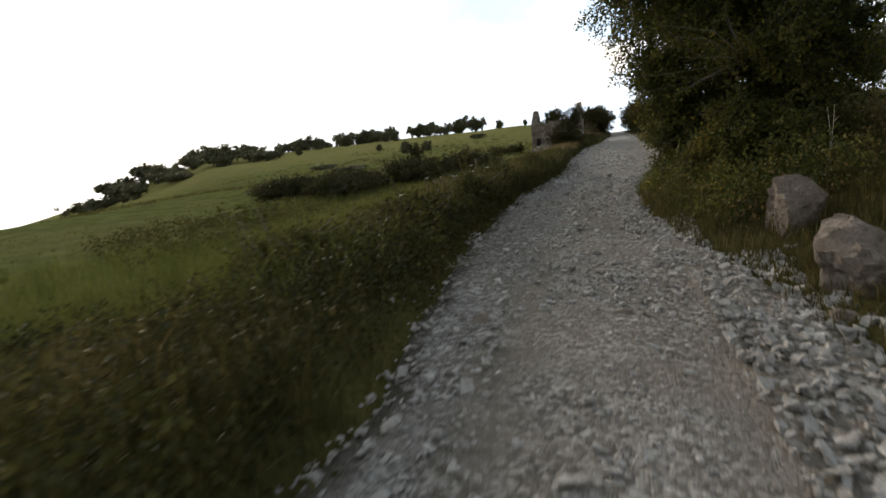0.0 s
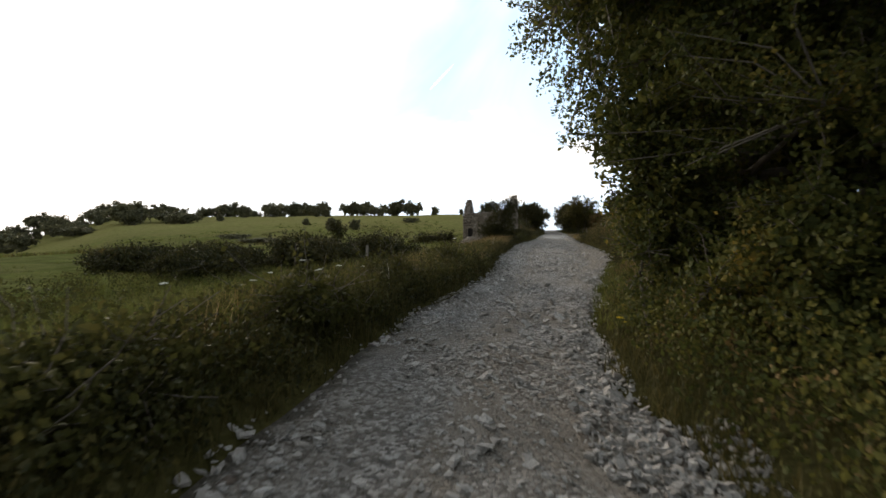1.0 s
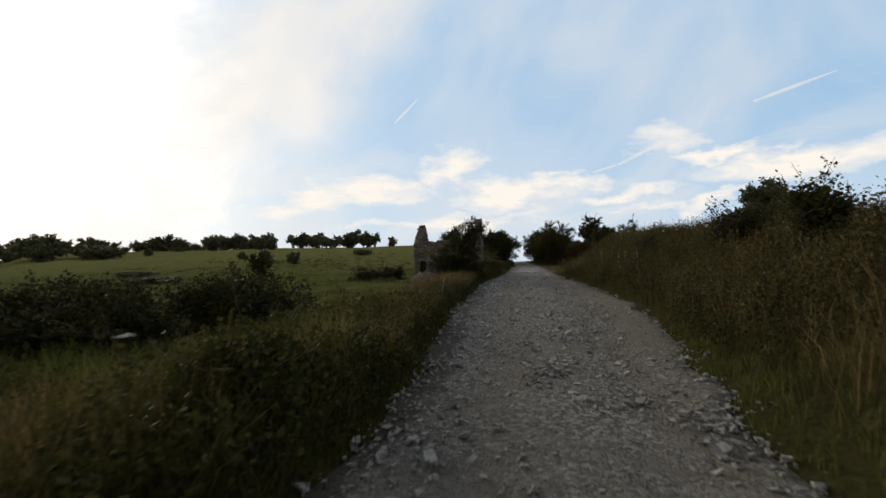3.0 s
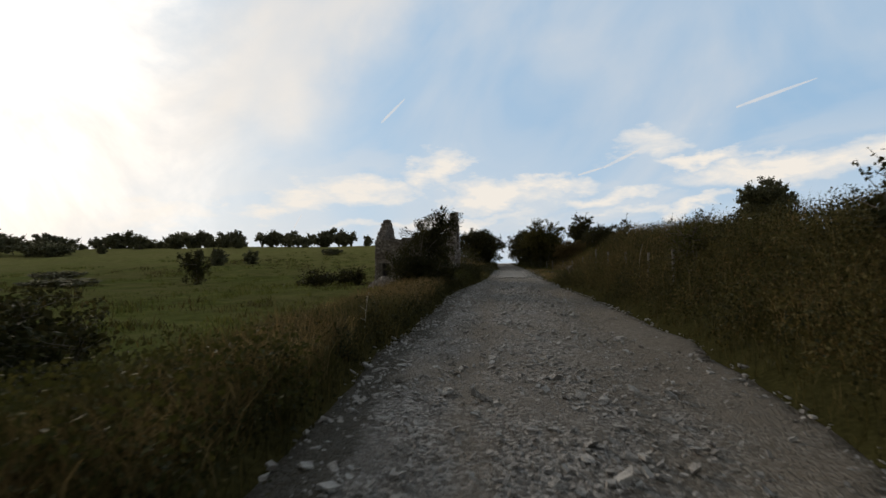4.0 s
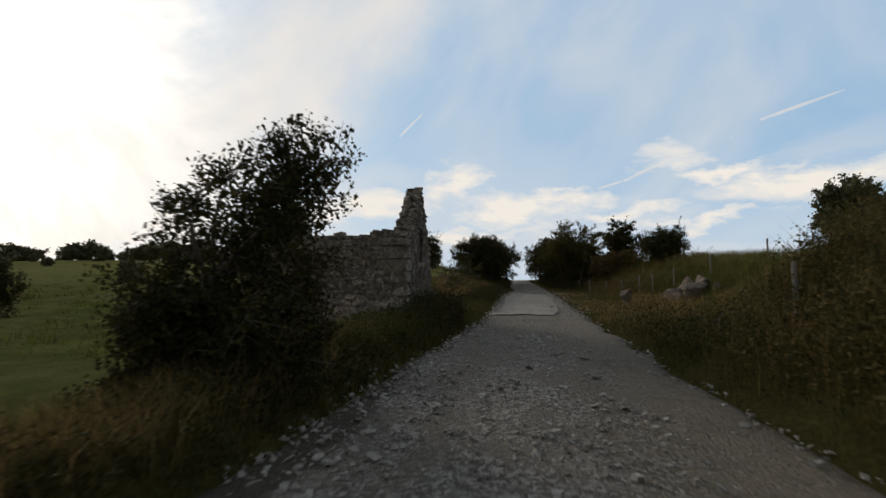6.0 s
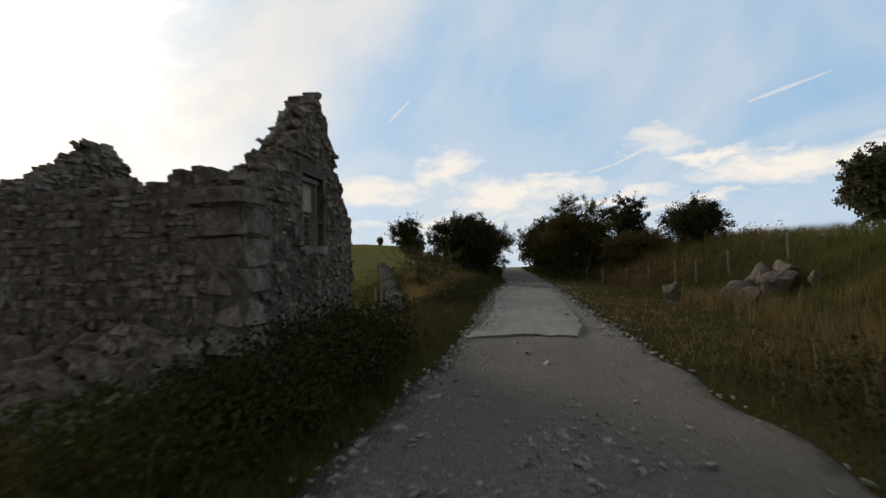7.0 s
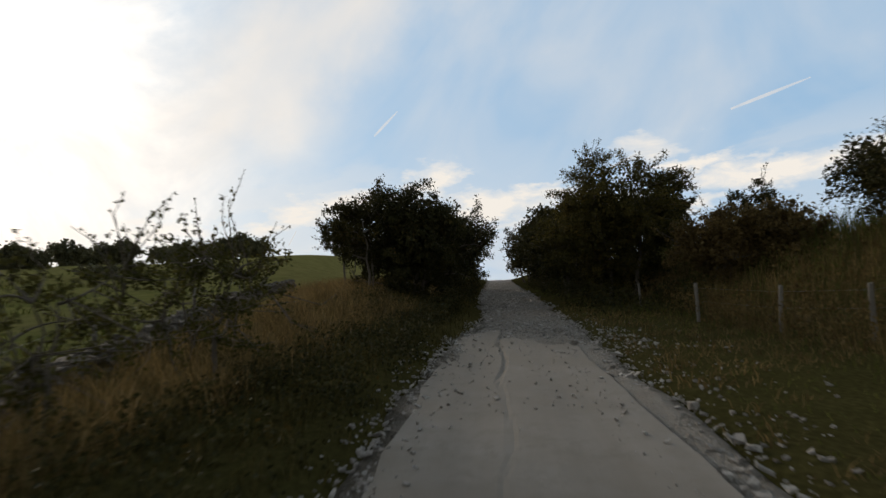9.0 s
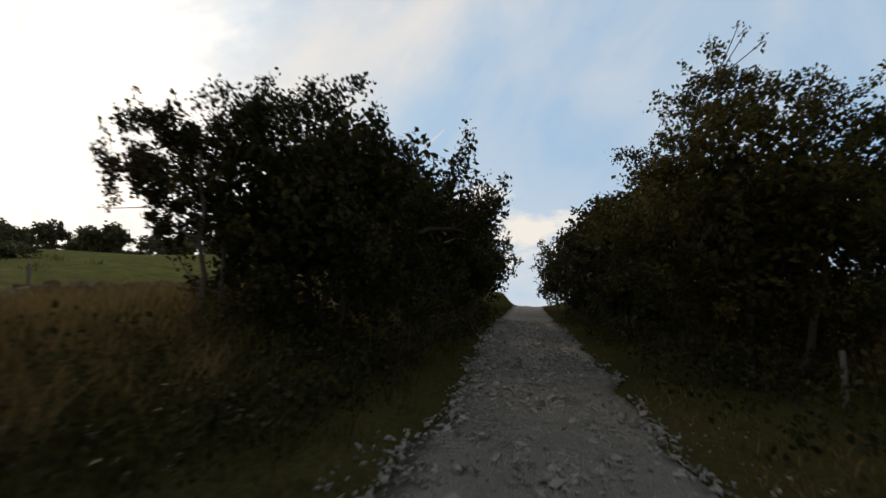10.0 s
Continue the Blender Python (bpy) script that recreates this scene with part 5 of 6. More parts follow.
# ---- grass and weeds ----
def blades(name, x, y, z, h, mat, label, category, seed, width=0.010, lean=0.35):
    r = np.random.RandomState(seed)
    n = len(x)
    a = r.uniform(0, 6.283, n)
    f = r.uniform(0, 6.283, n)
    l = h * np.abs(r.normal(lean, 0.22, n))
    wx, wy = np.cos(f) * width * 0.5, np.sin(f) * width * 0.5
    dx, dy = np.cos(a) * l, np.sin(a) * l
    v = np.zeros((n, 5, 3), np.float32)
    for k, (t, s, up) in enumerate([(0, 1, 0), (0, -1, 0), (0.33, -0.85, 0.62), (0.33, 0.85, 0.62), (1.0, 0, 1.0)]):
        v[:, k, 0] = x + dx * t + wx * s
        v[:, k, 1] = y + dy * t + wy * s
        v[:, k, 2] = z + h * up - 0.02
    b = np.arange(n)[:, None] * 5
    me = fast_mesh(name, v.reshape(-1, 3), b + np.array([[0, 1, 2, 3]]), b + np.array([[3, 2, 4]]), mat=mat)
    return tagged(new(name, me), label, category, kind="stuff")


def tufts(n, x0, x1, y0, y1, seed, per=9, spread=0.10, keep=None):
    r = np.random.RandomState(seed)
    x, y = r.uniform(x0, x1, n), r.uniform(y0, y1, n)
    if keep is not None:
        k = keep(x, y, r)
        x, y = x[k], y[k]
    x, y = np.repeat(x, per) + r.normal(0, spread, len(x) * per), np.repeat(y, per) + r.normal(0, spread, len(y) * per)
    return x, y, r


def in_barn(x, y):
    return (x > WX - 0.1) & (x < GX + 0.1) & (y > askew(x, FY) - 0.05) & (y < askew(x, BY) + 0.1)


# tall verge grass on the pasture side
x, y, r = tufts(8800, -7.0, -1.6, 0.5, 60, 101, 10, 0.09, lambda x, y, r: (x < left_edge(y) - 0.10) & (r.uniform(0, 1, len(x)) < np.interp(left_edge(y) - x, [0, 2.4, 5], [1, 0.8, 0.3]) * np.interp(y, [3, 12], [0.45, 1.0])) & ~in_barn(x, y))
d = left_edge(y) - x
h = np.interp(d, [0, 0.5, 1.6, 3.2, 5], [0.28, 0.62, 0.75, 0.5, 0.3]) * np.interp(y, [0, 24, 40, 60], [1.05, 0.95, 0.75, 0.55]) * r.uniform(0.45, 1.2, len(x)) * (1 + 0.30 * wave(x, y, 1.1, 56))
k = x < left_edge(y) - 0.04
blades("verge_grass", x[k], y[k], height(x[k], y[k]), h[k], M_RANK_SHADED, "tall unmown green grass along the track verge", "grass", 102, 0.012)
x, y, r = tufts(2600, -6.0, -1.5, 2, 58, 103, 9, 0.10, lambda x, y, r: (x < left_edge(y) - 0.85) & (wave(x, y, 0.8, 44) > -0.1) & ~in_barn(x, y))
h = np.interp(y, [0, 20, 30, 58], [0.85, 0.8, 0.75, 0.6]) * r.uniform(0.5, 1.15, len(x))
blades("dry_grass", x, y, height(x, y), h, M_DRY, "dry brown seeding grass stems on the verge", "grass", 104, 0.009, 0.25)
x, y, r = tufts(4600, -19, -5.5, 1, 34, 131, 9, 0.14, lambda x, y, r: wave(x, y, 0.5, 50) > np.interp(x, [-19, -10], [0.9, -0.6]) + np.interp(y, [22, 34], [0, 1.2]))
blades("rough_grass", x, y, height(x, y), 0.42 * r.uniform(0.4, 1.3, len(x)) * np.interp(y, [0, 18, 30], [1.1, 1.0, 0.7]), M_GRASS, "rough ungrazed tussocks of grass in the pasture", "grass", 132, 0.015, 0.4)
x, y, r = tufts(2100, -4.1, -2.2, 24, 50, 133, 10, 0.10, lambda x, y, r: (x < left_edge(y) - 0.5) & (wave(x, y, 0.9, 51) > -0.75) & ~in_barn(x, y))
blades("dry_grass", x, y, height(x, y), 0.55 * r.uniform(0.4, 1.2, len(x)), M_DRY, "reddish brown dying grass along the verge edge", "grass", 134, 0.010, 0.45)
# tufts in the brighter grass colour stand for sunlit tips over the verge
x, y, r = tufts(1900, -8.5, -2.2, 4, 25, 151, 9, 0.11, lambda x, y, r: (x < left_edge(y) - 0.9) & (wave(x, y, 0.6, 65) > -0.35))
blades("seeding_grass", x, y, height(x, y), np.interp(y, [7, 20, 40], [0.95, 0.85, 0.7]) * r.uniform(0.55, 1.1, len(x)), M_GRASS, "pale green grass above the verge, coloured as sunlit tips", "grass", 152, 0.011, 0.3)
# verge beyond the barn
x, y, r = tufts(3400, -7.0, -0.5, 59.5, 104, 105, 10, 0.10, lambda x, y, r: (x < left_edge(y) - 0.08))
d = left_edge(y) - x
h = np.interp(d, [0, 0.6, 2.0, 4, 6], [0.10, 0.25, 0.55, 0.5, 0.3]) * np.interp(y, [59, 66, 72, 104], [0.35, 0.7, 1.0, 0.9]) * r.uniform(0.5, 1.2, len(x))
k = (x < left_edge(y) - 0.03) & ~((x < -3.2) & (y < 69))
blades("verge_grass", x[k], y[k], height(x[k], y[k]), h[k], M_RANK_SHADED, "green and browning verge grass beyond the barn", "grass", 106, 0.012)
x, y, r = tufts(4200, -7.0, -1.6, 67, 88, 107, 9, 0.12, lambda x, y, r: (x < left_edge(y) - 1.7) & (x > np.interp(y, [66, 74, 84], [-3.3, -4.9, -6.3])) & (wave(x, y, 0.9, 53) > np.interp(y, [66, 74, 79], [0.2, -0.6, -0.7])))
blades("dry_grass", x, y, height(x, y), 0.58 * r.uniform(0.35, 1.25, len(x)), M_DRY, "reddish brown dry grass beside the dry-stone wall", "grass", 108, 0.010, 0.5)
# bank on the other side
x, y, r = tufts(6000, 0.3, 9.5, 2, 58, 109, 10, 0.11, lambda x, y, r: (x > right_edge(y) + 0.10) & (r.uniform(0, 1, len(x)) < np.interp(x - right_edge(y), [0, 2, 9], [1, 0.9, 0.5])))
d = x - right_edge(y)
h = np.interp(d, [0, 0.5, 1.5, 6, 10], [0.12, 0.40, 0.85, 0.75, 0.5]) * np.interp(y, [0, 12, 18, 24, 30, 50, 58], [0.45, 0.42, 0.48, 0.65, 0.95, 1.0, 0.5]) * r.uniform(0.5, 1.2, len(x))
k = x > right_edge(y) + 0.04
blades("bank_grass", x[k], y[k], height(x[k], y[k]), h[k], M_RANK_SHADED, "rank green grass covering the roadside bank", "grass", 110, 0.012)
x, y, r = tufts(2400, 1.2, 10, 14, 58, 111, 9, 0.11, lambda x, y, r: (x > right_edge(y) + 0.8) & (wave(x, y, 0.7, 46) > np.interp(y, [14, 22, 34], [0.6, 0.1, -0.4])))
blades("dry_grass", x, y, height(x, y), 0.85 * r.uniform(0.3, 1.15, len(x)) * np.interp(y, [14, 22], [0.6, 1.0]), M_DRY, "dry brown weeds and seeding stems on the bank", "grass", 112, 0.010, 0.45)
x, y, r = tufts(4200, 1.6, 14, 57, 104, 113, 9, 0.11, lambda x, y, r: (x > right_edge(y) + 0.25) & (r.uniform(0, 1, len(x)) < np.interp(x - right_edge(y), [0, 1.5, 3], [0.3, 0.6, 1.0])))
d = x - right_edge(y)
h = np.interp(d, [0, 2, 4.5, 7], [0.05, 0.08, 0.20, 0.5]) * np.interp(y, [57, 76, 82, 104], [1, 1.1, 2.2, 2.2]) * r.uniform(0.5, 1.2, len(x))
blades("bank_grass", x, y, height(x, y), h, M_GRASS, "short and rank grass in the lay-by and on its bank", "grass", 114, 0.012)
x, y, r = tufts(2900, 5.4, 14, 55, 92, 115, 9, 0.12, lambda x, y, r: wave(x, y, 0.7, 47) > -0.6)
blades("dry_grass", x, y, height(x, y), 0.6 * r.uniform(0.5, 1.15, len(x)), M_DRY, "dry brown grass on the bank behind the boulders", "grass", 116, 0.010, 0.25)
x, y, r = tufts(1700, 2.3, 8, 57, 86, 135, 7, 0.12, lambda x, y, r: (x > right_edge(y) + 0.3) & (wave(x, y, 1.1, 54) > -0.4))
blades("dry_grass", x, y, height(x, y), 0.11 * r.uniform(0.5, 1.6, len(x)), M_DRY, "short trodden straw-coloured grass in the lay-by", "grass", 136, 0.016, 0.8)
x, y, r = tufts(1700, 0.5, 5.2, 2.5, 14, 143, 10, 0.09, lambda x, y, r: x > right_edge(y) + 0.05)
k = x > right_edge(y) + 0.03
blades("bank_grass", x[k], y[k], height(x[k], y[k]), 0.24 * r.uniform(0.4, 1.4, len(x))[k], M_RANK_SHADED, "short lush grass round the boulders by the tree", "grass", 144, 0.010, 0.5)
x, y, r = tufts(900, 0.3, 3.2, 14, 28, 149, 10, 0.09, lambda x, y, r: (x > right_edge(y) + 0.12) & (x < right_edge(y) + 1.15))
blades("bank_grass", x, y, height(x, y), 0.16 * r.uniform(0.5, 1.4, len(x)), M_GRASS, "short mossy green grass at the foot of the bank", "grass", 150, 0.012, 0.5)
# pasture turf
x, y, r = tufts(8500, -24, -4.2, 8, 78, 117, 6, 0.13, lambda x, y, r: (wave(x, y, 0.9, 52) > -0.3) & (r.uniform(0, 1, len(x)) < np.interp(-x, [4, 12, 24], [1, 0.7, 0.4])) & ~in_barn(x, y))
blades("pasture_grass", x, y, height(x, y), 0.10 * r.uniform(0.5, 1.6, len(x)), M_GRASS, "grazed green turf of the pasture in small tufts", "grass", 118, 0.022, 0.9)
x, y, r = tufts(700, -40, -6, 24, 90, 145, 20, 0.25, lambda x, y, r: (wave(x, y, 0.5, 63) > 0.1) & ~in_barn(x, y))
blades("pasture_tussocks", x, y, height(x, y), 0.24 * r.uniform(0.4, 1.4, len(x)), M_RANK_SHADED, "dark green rushes and rank tufts in the pasture", "grass", 146, 0.035, 0.6)
x, y, r = tufts(900, -60, -6, 26, 100, 137, 22, 0.22, lambda x, y, r: (wave(x, y, 0.35, 58) > -0.2) & ~in_barn(x, y))
blades("pasture_tussocks", x, y, height(x, y), 0.26 * r.uniform(0.4, 1.4, len(x)), M_GRASS, "darker rough tussocks dotted over the pasture", "grass", 138, 0.035, 0.6)


def weeds(name, n, x0, x1, y0, y1, top, size, seed, label, keep, mat=M_WEED):
    r = np.random.RandomState(seed)
    x, y = r.uniform(x0, x1, n), r.uniform(y0, y1, n)
    k = keep(x, y)
    x, y = x[k], y[k]
    c = 26
    cx, cy = np.repeat(x, c), np.repeat(y, c)
    hh = np.repeat(top * r.uniform(0.4, 1.1, len(x)), c)
    u = r.uniform(0.05, 1, len(cx)) ** 0.7
    px, py = cx + r.normal(0, 0.13, len(cx)), cy + r.normal(0, 0.13, len(cx))
    p = np.stack([px, py, height(px, py) + hh * u], -1)
    return tagged(new(name, leaf_cards(p, size, r, name, mat, 0.6)), label, "weeds", kind="stuff")


weeds("verge_weeds", 2000, -5.2, -1.9, 0.5, 30, 0.75, 0.07, 121, "nettles, brambles and broad-leaved weeds on the verge", lambda x, y: (x < left_edge(y) - 0.25) & (wave(x, y, 0.7, 48) > -0.25))
weeds("verge_weeds", 1500, -7.0, -1.9, 1, 11, 0.75, 0.055, 140, "dense dark nettles and brambles where the track starts", lambda x, y: (x < left_edge(y) - 0.2) & (wave(x, y, 0.8, 61) > -0.6), M_HAW)
weeds("verge_weeds", 1000, -6.5, -1.9, 1, 24, 0.7, 0.06, 130, "dark docks and dying nettles on the verge", lambda x, y: (x < left_edge(y) - 0.2) & (wave(x, y, 0.8, 60) > -0.35), M_HAW)
weeds("rough_weeds", 1500, -19, -5.5, 3, 32, 0.55, 0.085, 147, "rough docks, thistles and brambles spreading into the pasture", lambda x, y: wave(x, y, 0.45, 64) > np.interp(x, [-19, -10], [1.0, -0.1]) + np.interp(y, [22, 32], [0, 1.0]))
weeds("bank_weeds", 1700, 1.0, 8.5, 8, 56, 0.8, 0.055, 122, "browning docks and tall broad-leaved weeds on the bank", lambda x, y: (x > right_edge(y) + 0.6) & (wave(x, y, 0.6, 49) > -0.3), M_DOCK)
weeds("bank_weeds", 1500, 2.6, 5.6, 24, 54, 1.0, 0.06, 127, "tall brown-tipped docks and nettles along the fence", lambda x, y: x > right_edge(y) + 0.4, M_RANK_SHADED)
weeds("verge_weeds", 700, -2.9, -0.9, 66, 84, 0.5, 0.055, 128, "dark nettles and docks along the foot of the verge", lambda x, y: (x < left_edge(y) - 0.3) & (wave(x, y, 0.9, 57) > -0.6), M_HAW)
weeds("barn_weeds", 560, -3.9, -1.9, 49.5, 54.3, 0.7, 0.05, 123, "dark nettles growing against the barn walls", lambda x, y: (x < left_edge(y) - 0.3) & (y > 49.0))
weeds("barn_weeds", 560, -2.95, -1.75, 53.3, 58.6, 0.95, 0.055, 124, "dark nettles and elder shoots along the gable foot", lambda x, y: (x < left_edge(y) - 0.3), M_HAW)
weeds("bank_weeds", 500, 5.0, 11.5, 72, 92, 0.8, 0.075, 129, "brown docks and brambles on the bank beside the hedge", lambda x, y: wave(x, y, 0.8, 59) > -0.3, M_DOCK)
# verge-foot weeds; the dark leaf colour carries their shadow
weeds("verge_weeds", 1700, -4.2, -2.1, 13, 50, 0.52, 0.05, 141, "low nettles along the foot of the verge, coloured dark as in shadow", lambda x, y: (x < left_edge(y) - 0.12) & (x > left_edge(y) - 1.6), M_HAW)
weeds("bank_weeds", 2300, 1.2, 6.5, 16, 56, 0.8, 0.055, 142, "dark nettles and brambles smothering the bank", lambda x, y: (x > right_edge(y) + 0.25) & (wave(x, y, 0.6, 62) > -0.7), M_HAW)
weeds("hedge_bottom", 520, 0.9, 3.6, 8.5, 14.5, 0.85, 0.06, 148, "leafy nettles and shoots under the lane tree", lambda x, y: (x > right_edge(y) + 0.35) & ((x - 2.4) ** 2 + (y - 7.6) ** 2 > 1.6), M_TREE)
weeds("hedge_bottom", 500, 2.4, 6.0, 80, 104, 0.8, 0.08, 125, "weeds at the foot of the hedge trees, in dark shade tones", lambda x, y: x > right_edge(y) + 0.5, M_HAW)
# on this side the dark leaves also stand for shade below the tree
weeds("hedge_bottom", 460, -3.4, -0.6, 79, 104, 0.6, 0.08, 126, "weeds at the foot of the hedge trees, in dark shade tones", lambda x, y: x < left_edge(y) - 0.35, M_HAW)


# ---- dry-stone wall, gate and fences ----
drywall = thing("dry_stone_wall", Matrix.Identity(4), "low tumbledown dry-stone wall of grey limestone", "wall")
WALL = [(-3.75, 65.9), (-4.3, 68.5), (-5.0, 71.2), (-5.9, 74.6), (-7.0, 79.0), (-8.6, 85.0), (-11.0, 94.0)]


def along(t):
    seg = [math.dist(a, b) for a, b in zip(WALL[:-1], WALL[1:])]
    for (a, b), s in zip(zip(WALL[:-1], WALL[1:]), seg):
        if t <= s:
            return a[0] + (b[0] - a[0]) * t / s, a[1] + (b[1] - a[1]) * t / s, math.degrees(math.atan2(b[1] - a[1], b[0] - a[0]))
        t -= s
    return None


FIELD_BLOCKS = [m.copy() for m in BLOCKS]
for m in FIELD_BLOCKS:
    m.materials[0] = M_DRYSTONE
r = random.Random(3)
joined_v, joined_f = [], []
count = 0
t = 0.0
while along(t):
    x, y, ang = along(t)
    g = max(z_at(x, y), -0.1)
    rows = 4 if (t * 0.7) % 3 > 0.8 else 3
    z = g
    for c in range(rows):
        for side in (-1, 1):
            h = r.uniform(0.07, 0.14)
            wd = r.uniform(0.15, 0.34)
            nx, ny = -math.sin(radians(ang)) * side * 0.17 * (1 - c * 0.13), math.cos(radians(ang)) * side * 0.17 * (1 - c * 0.13)
            m = at(x + nx + r.uniform(-0.06, 0.06), y + ny + r.uniform(-0.06, 0.06), z + h / 2, ang + r.uniform(-50, 50)) @ Euler((r.uniform(-0.4, 0.4), r.uniform(-0.5, 0.5), 0)).to_matrix().to_4x4() @ Matrix.Diagonal((wd, 0.24, h, 1))
            if count < 290:
                part("stone", r.choice(FIELD_BLOCKS), drywall, m=m)
            else:
                join_stone(r.choice(FIELD_BLOCKS), m)
            count += 1
        z += 0.098
    t += 0.20
if joined_v:
    part("rubble_facing", fast_mesh("rubble_facing", np.concatenate(joined_v), tris=joined_f, mat=M_DRYSTONE), drywall, kind="stuff")


def post_mesh(seed, mat=M_WOOD):
    """A split round post with a worn top, one metre high and one unit thick."""
    bm = bmesh.new()
    bmesh.ops.create_cone(bm, cap_ends=True, segments=9, radius1=0.5, radius2=0.46, depth=1.0)
    bmesh.ops.subdivide_edges(bm, edges=[e for e in bm.edges if abs(e.verts[0].co.z - e.verts[1].co.z) > 0.5], cuts=4)
    rr = random.Random(seed)
    for v in bm.verts:
        v.co.z += 0.5
        v.co.x += 0.10 * noise.noise(Vector((seed, 0, v.co.z * 2)))
        v.co += Vector((rr.uniform(-0.05, 0.05), rr.uniform(-0.05, 0.05), rr.uniform(-0.015, 0.015) if v.co.z > 0.9 else 0))
    return bm_mesh("post", bm, mat)


POSTS = [post_mesh(k) for k in range(5)]


def stick(name, a, b, thick, mat, parent, label="", sides=6):
    v, q = tube(np.linspace(a, b, 4) + np.random.RandomState(int(abs(a[0] * 71 + b[1] * 13))).normal(0, thick * 0.12, (4, 3)), [thick / 2] * 4, sides)
    k = len(v)
    v = np.concatenate([v, [a, b]])
    j = np.arange(sides)
    caps = np.concatenate([np.stack([np.full(sides, k), (j + 1) % sides, j], 1), np.stack([np.full(sides, k + 1), k - sides + j, k - sides + (j + 1) % sides], 1)])
    return part(name, fast_mesh(name, v, q, caps, mat), parent, label)


def fence(label, spots, tall, wires, group=""):
    f = thing("wire_fence", Matrix.Identity(4), label, "fence", group)
    tops = []
    rr = random.Random(len(spots))
    for x, y in spots:
        z = z_at(x, y)
        hgt = tall * rr.uniform(0.92, 1.06)
        part("post", rr.choice(POSTS), f, m=Matrix.LocRotScale((x, y, z - 0.1), Euler((rr.uniform(-0.06, 0.06), rr.uniform(-0.06, 0.06), rr.uniform(0, 6))), (0.085, 0.085, hgt + 0.1)))
        tops.append((x, y, z + hgt))
    for (a, b) in zip(tops[:-1], tops[1:]):
        for k in range(wires):
            dz = 0.12 + k * 0.32
            stick("wire", (a[0], a[1], a[2] - dz), (b[0], b[1], b[2] - dz), 0.003, M_WIRE, f, sides=3)
    return f


fence("row of pale wooden fence posts sunk in bank weeds", [(4.25, 38.9), (4.2, 41.2), (4.25, 44.2), (4.1, 46.8), (4.1, 49.3), (4.0, 52.0)], 0.82, 0)
fence("wire fence with pale wooden posts behind the lay-by", [(11.4, 66.5), (10.0, 69.6), (8.8, 71.7), (7.9, 72.8), (7.45, 74.0), (6.7, 75.5), (5.9, 76.9), (5.18, 79.1)], 1.0, 2)
fence("old wire fence with thin posts along the pasture wall", [(-4.2, 65.4), (-4.6, 67.7), (-4.9, 70.4), (-6.1, 73.8), (-7.3, 78.6), (-8.9, 84.5)], 0.9, 2)
for x, y, hgt in [(-5.0, 19.4, 1.35), (5.0, 83.4, 0.85)]:
    tagged(new("fence_post", POSTS[1]), "lone pale fence post standing in long grass", "post").matrix_basis = Matrix.LocRotScale((x, y, z_at(x, y) - 0.1), Euler((0.05, -0.04, x)), (0.08, 0.08, hgt))
boulder(-5.4, 15.9, (0.75, 0.5, 1.25), 71, 30, "pale broken stone half hidden in long grass", sink=0.2)
boulder(-5.0, 16.3, (0.4, 0.35, 1.0), 72, 80, "small pale stone half hidden in long grass", sink=0.2)

gate = thing("field_gate", at(-4.1, 62.1, z_at(-4.1, 62.1) - 0.05), "old grey wooden field gate standing half open", "gate")


def gate_piece(name, a, b, wd, thick, label=""):
    a, b = Vector(a), Vector(b)
    m = Matrix.Translation((a + b) / 2) @ (b - a).to_track_quat("X", "Z").to_matrix().to_4x4() @ Matrix.Diagonal(((b - a).length, thick, wd, 1))
    part(name, beam_mesh(name, M_DARKWOOD, seed=int(abs(a.z * 90 + b.x * 17))), gate, label, m)


GD = Vector((-2.35, -0.75, 0)).normalized()
for k, z in enumerate((0.30, 0.58, 0.86, 1.12)):
    gate_piece("rail", tuple(GD * 0.05 + Vector((0, 0, z))), tuple(GD * 2.6 + Vector((0, 0, z + 0.02))), 0.11, 0.035)
for d in (0.1, 1.3, 2.5):
    gate_piece("stile", tuple(GD * d + Vector((0.03, -0.04, 0.2))), tuple(GD * d + Vector((0.03, -0.04, 1.2))), 0.10, 0.035)
gate_piece("brace", tuple(GD * 0.15 + Vector((0.05, -0.07, 0.25))), tuple(GD * 1.3 + Vector((0.05, -0.07, 1.1))), 0.09, 0.03)
part("gate_post", POSTS[0], gate, "", Matrix.LocRotScale((0.0, 0.05, -0.2), Euler((0, 0.03, 1)), (0.15, 0.15, 1.65)))
gate_piece("strut", (0.05, 0.0, 0.75), (0.65, 0.15, -0.1), 0.09, 0.07)


# ---- flowers ----
def umbel(x, y, z_top, seed, mat=M_PETAL, size=0.035):
    r = np.random.RandomState(seed)
    g = z_at(x, y)
    f = thing("hogweed" if mat is M_PETAL else "ragwort", at(x, y, g), "white flat-headed hogweed flower above the grass" if mat is M_PETAL else "yellow ragwort flower at the track edge", "flower", "wild flowers")
    hgt = z_top - g
    stick("stem", (0, 0, -0.03), (r.normal(0, 0.03), r.normal(0, 0.03), hgt), 0.012, M_WEED, f, sides=4)
    n = 46
    a, d = r.uniform(0, 6.283, n), np.sqrt(r.uniform(0, 1, n)) * size
    p = np.stack([np.cos(a) * d, np.sin(a) * d, hgt + 0.02 - d * 0.25], -1)
    part("flower_head", leaf_cards(p, 0.018, r, "flower_head", mat, 0.0), f)


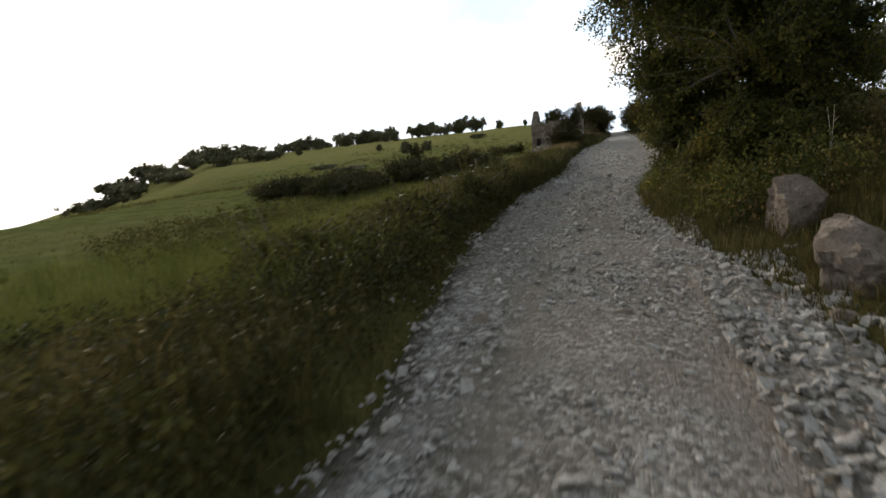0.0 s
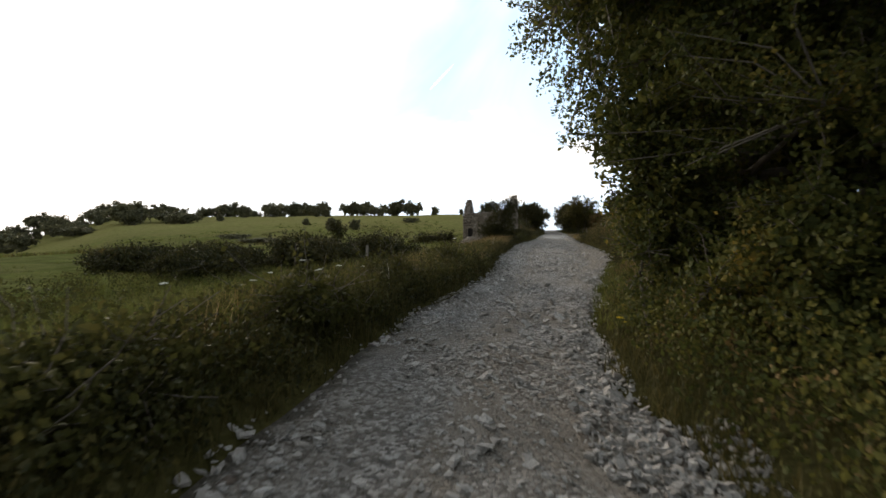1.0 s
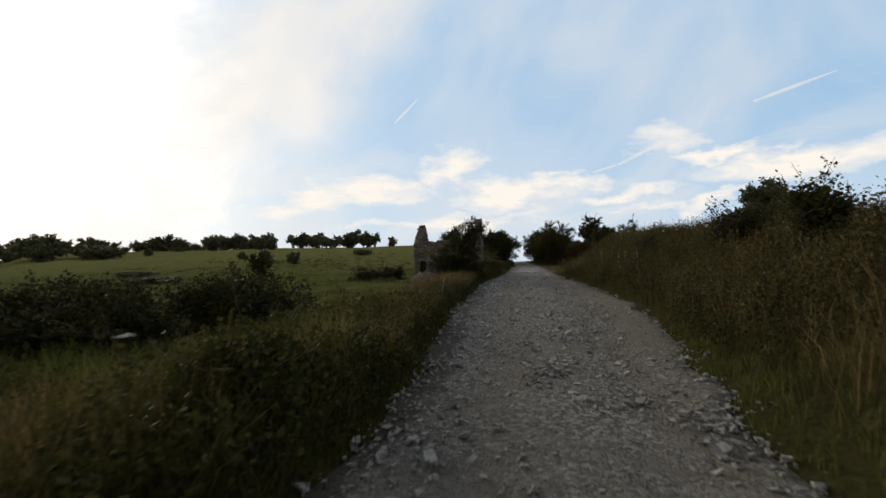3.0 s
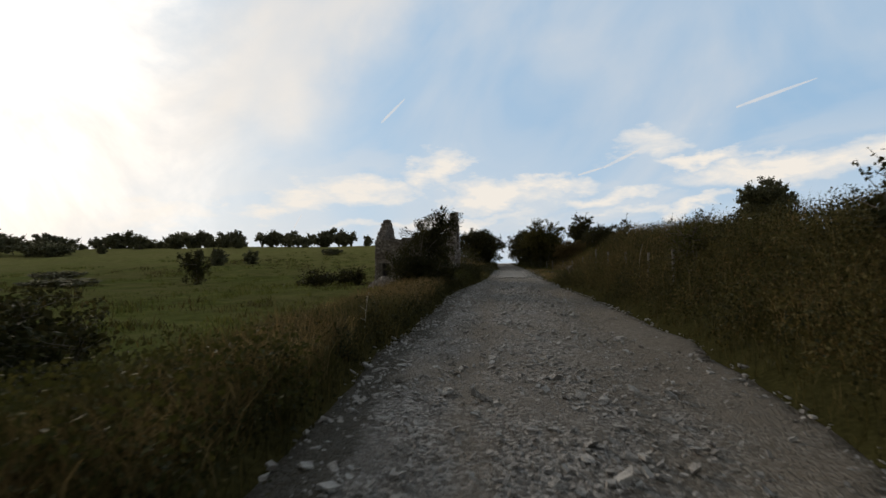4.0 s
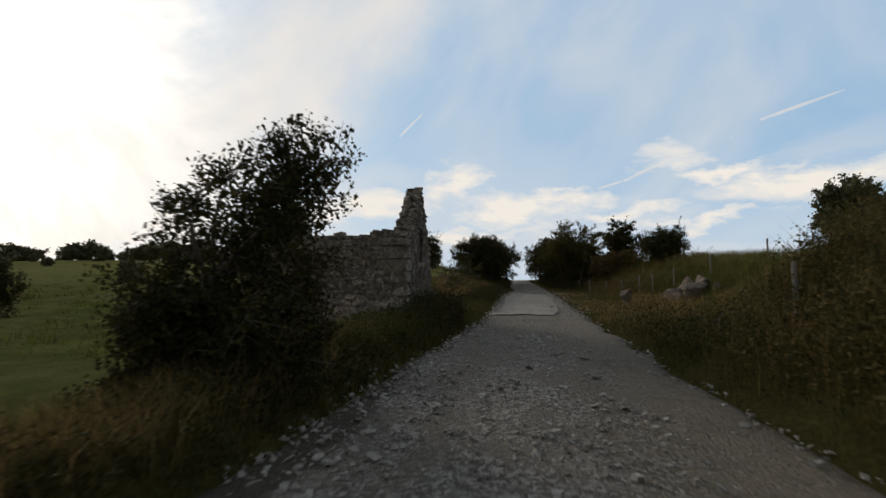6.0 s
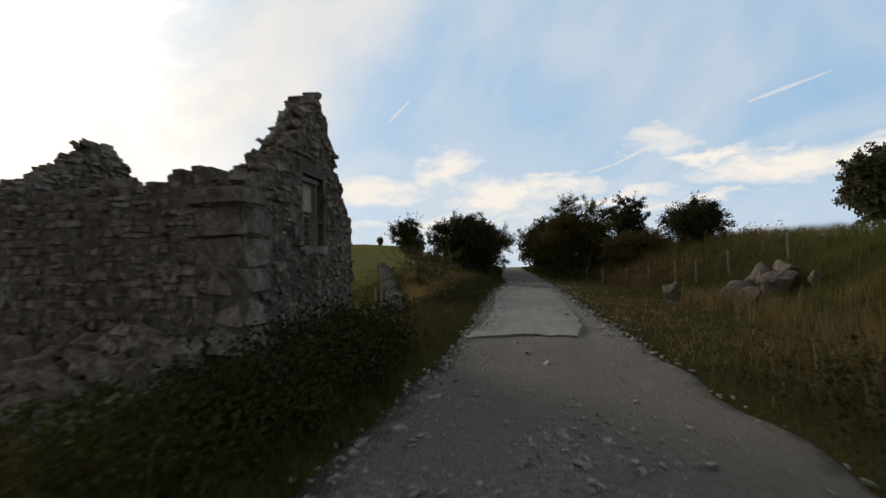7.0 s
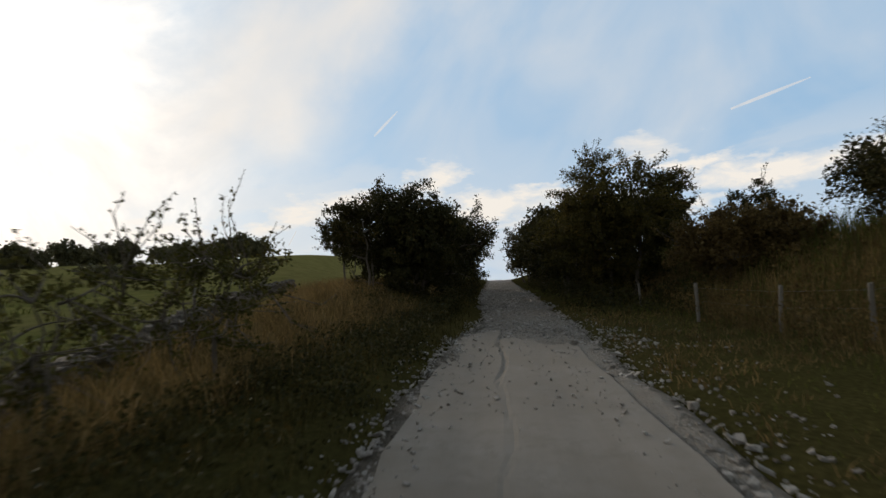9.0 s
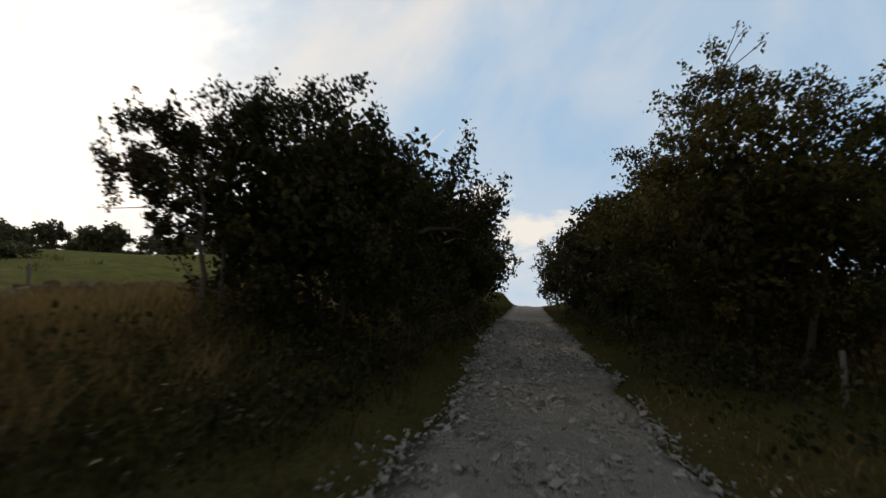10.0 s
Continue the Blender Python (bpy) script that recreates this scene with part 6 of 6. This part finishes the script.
for k, (x, y, z) in enumerate([(-3.62, 10.06, 1.17), (-3.56, 8.46, 1.02), (-3.13, 11.82, 1.26), (-2.9, 12.4, 1.15), (-3.3, 11.0, 1.1), (-4.4, 13.3, 0.95), (-4.1, 14.3, 0.9), (-3.8, 15.8, 0.85), (-2.54, 19.25, 1.3), (-3.4, 12.9, 1.05), (-5.2, 17.0, 0.7)]):
    umbel(x, y, z, 200 + k)
for k, (x, y, z) in enumerate([(5.0, 38.0, 2.3), (5.8, 42.5, 2.6), (4.9, 36.0, 2.1), (5.2, 45.0, 2.2), (6.2, 39.0, 2.9)]):
    umbel(x, y, max(z, z_at(x, y) + 0.9), 230 + k, size=0.05)
for k, (x, y, z) in enumerate([(0.75, 13.1, 0.45), (0.82, 13.3, 0.36)]):
    umbel(x, y, z, 240 + k, M_YELLOW, 0.05)


def dead_stem(x, y, length, lean, turn, label="pale dead stalk standing above the verge grass"):
    r = np.random.RandomState(int(abs(x * 97 + y * 13)))
    f = thing("dead_stem", at(x, y, z_at(x, y) - 0.03, turn), label, "stem", "dead stems")
    path = bend((0, 0, 0), (math.sin(lean) * length, 0, math.cos(lean) * length), 6, 0.04, r)
    part("stalk", fast_mesh("stalk", *tube(path, np.linspace(0.007, 0.003, 6), 5), mat=M_BOARD, smooth=True), f)
    for k in (2, 3, 4):
        e = path[k] + np.array([r.normal(0, 0.07), r.normal(0, 0.07), r.uniform(0.05, 0.14)])
        part("twig", fast_mesh("twig", *tube(np.linspace(path[k], e, 3), [0.005, 0.004, 0.003], 4), mat=M_BOARD, smooth=True), f)


for x, y, ln, lean, turn in [(-3.2, 15.2, 0.85, 0.25, 80), (-2.9, 12.9, 0.9, 0.5, 200), (3.2, 9.9, 1.25, 0.1, 10), (3.35, 10.1, 1.15, 0.08, 90), (2.6, 19.0, 1.1, 0.15, 40), (-3.0, 33.5, 0.9, 0.3, 300), (4.0, 41.2, 1.3, 0.1, 60)]:
    dead_stem(x, y, ln, lean, turn)
dead_stem(-2.55, 6.9, 0.75, 1.35, 10, "pale dead stick lying in the verge grass")


# ---- vapour trails, far off in the sky ----
def trail_mat(net):
    n1 = net.noise(net.n("ShaderNodeTexCoord").outputs["Object"], 0.02, 4)
    e = net.n("ShaderNodeEmission", {"Color": (1.0, 0.95, 0.90, 1), "Strength": 0.72}).outputs[0]
    return net.n("ShaderNodeMixShader", (net.math("MULTIPLY", n1, 0.70, True), net.n("ShaderNodeBsdfTransparent").outputs[0], e)).outputs[0]


M_TRAIL = material("vapour", trail_mat)


def sky_point(az, el, d=3500.0):
    a, e = radians(az), radians(el)
    return Vector((-math.sin(a) * math.cos(e), math.cos(a) * math.cos(e), math.sin(e))) * d


def vapour(a, b, wide):
    p, q = sky_point(*a), sky_point(*b)
    side = (q - p).cross(p).normalized() * wide
    vs, fs = [], []
    for k in range(9):
        t = k / 8
        c = p.lerp(q, t)
        s = side * (0.25 + 0.75 * math.sin(math.pi * min(1, 0.15 + t * 0.85)))
        dep = c.normalized() * wide * 0.4
        vs += [c + s, c - dep, c - s, c + dep]
    for k in range(8):
        for j in range(4):
            fs.append((k * 4 + j, k * 4 + (j + 1) % 4, k * 4 + 4 + (j + 1) % 4, k * 4 + 4 + j))
    ob = new("vapour_trail", fast_mesh("vapour_trail", [tuple(v) for v in vs], fs, mat=M_TRAIL, smooth=True))
    ob.visible_shadow = False
    tagged(ob, "short white vapour trail high in the evening sky", "vapour trail", "vapour trails", "structure")


vapour((12.5, 14.1), (9.9, 16.6), 8)
vapour((-23.4, 13.65), (-29.7, 15.15), 9)
vapour((-8.6, 8.3), (-11.3, 9.0), 7)
vapour((-11.2, 8.95), (-14.9, 10.6), 9)
vapour((21.7, 2.9), (20.9, 4.4), 5)
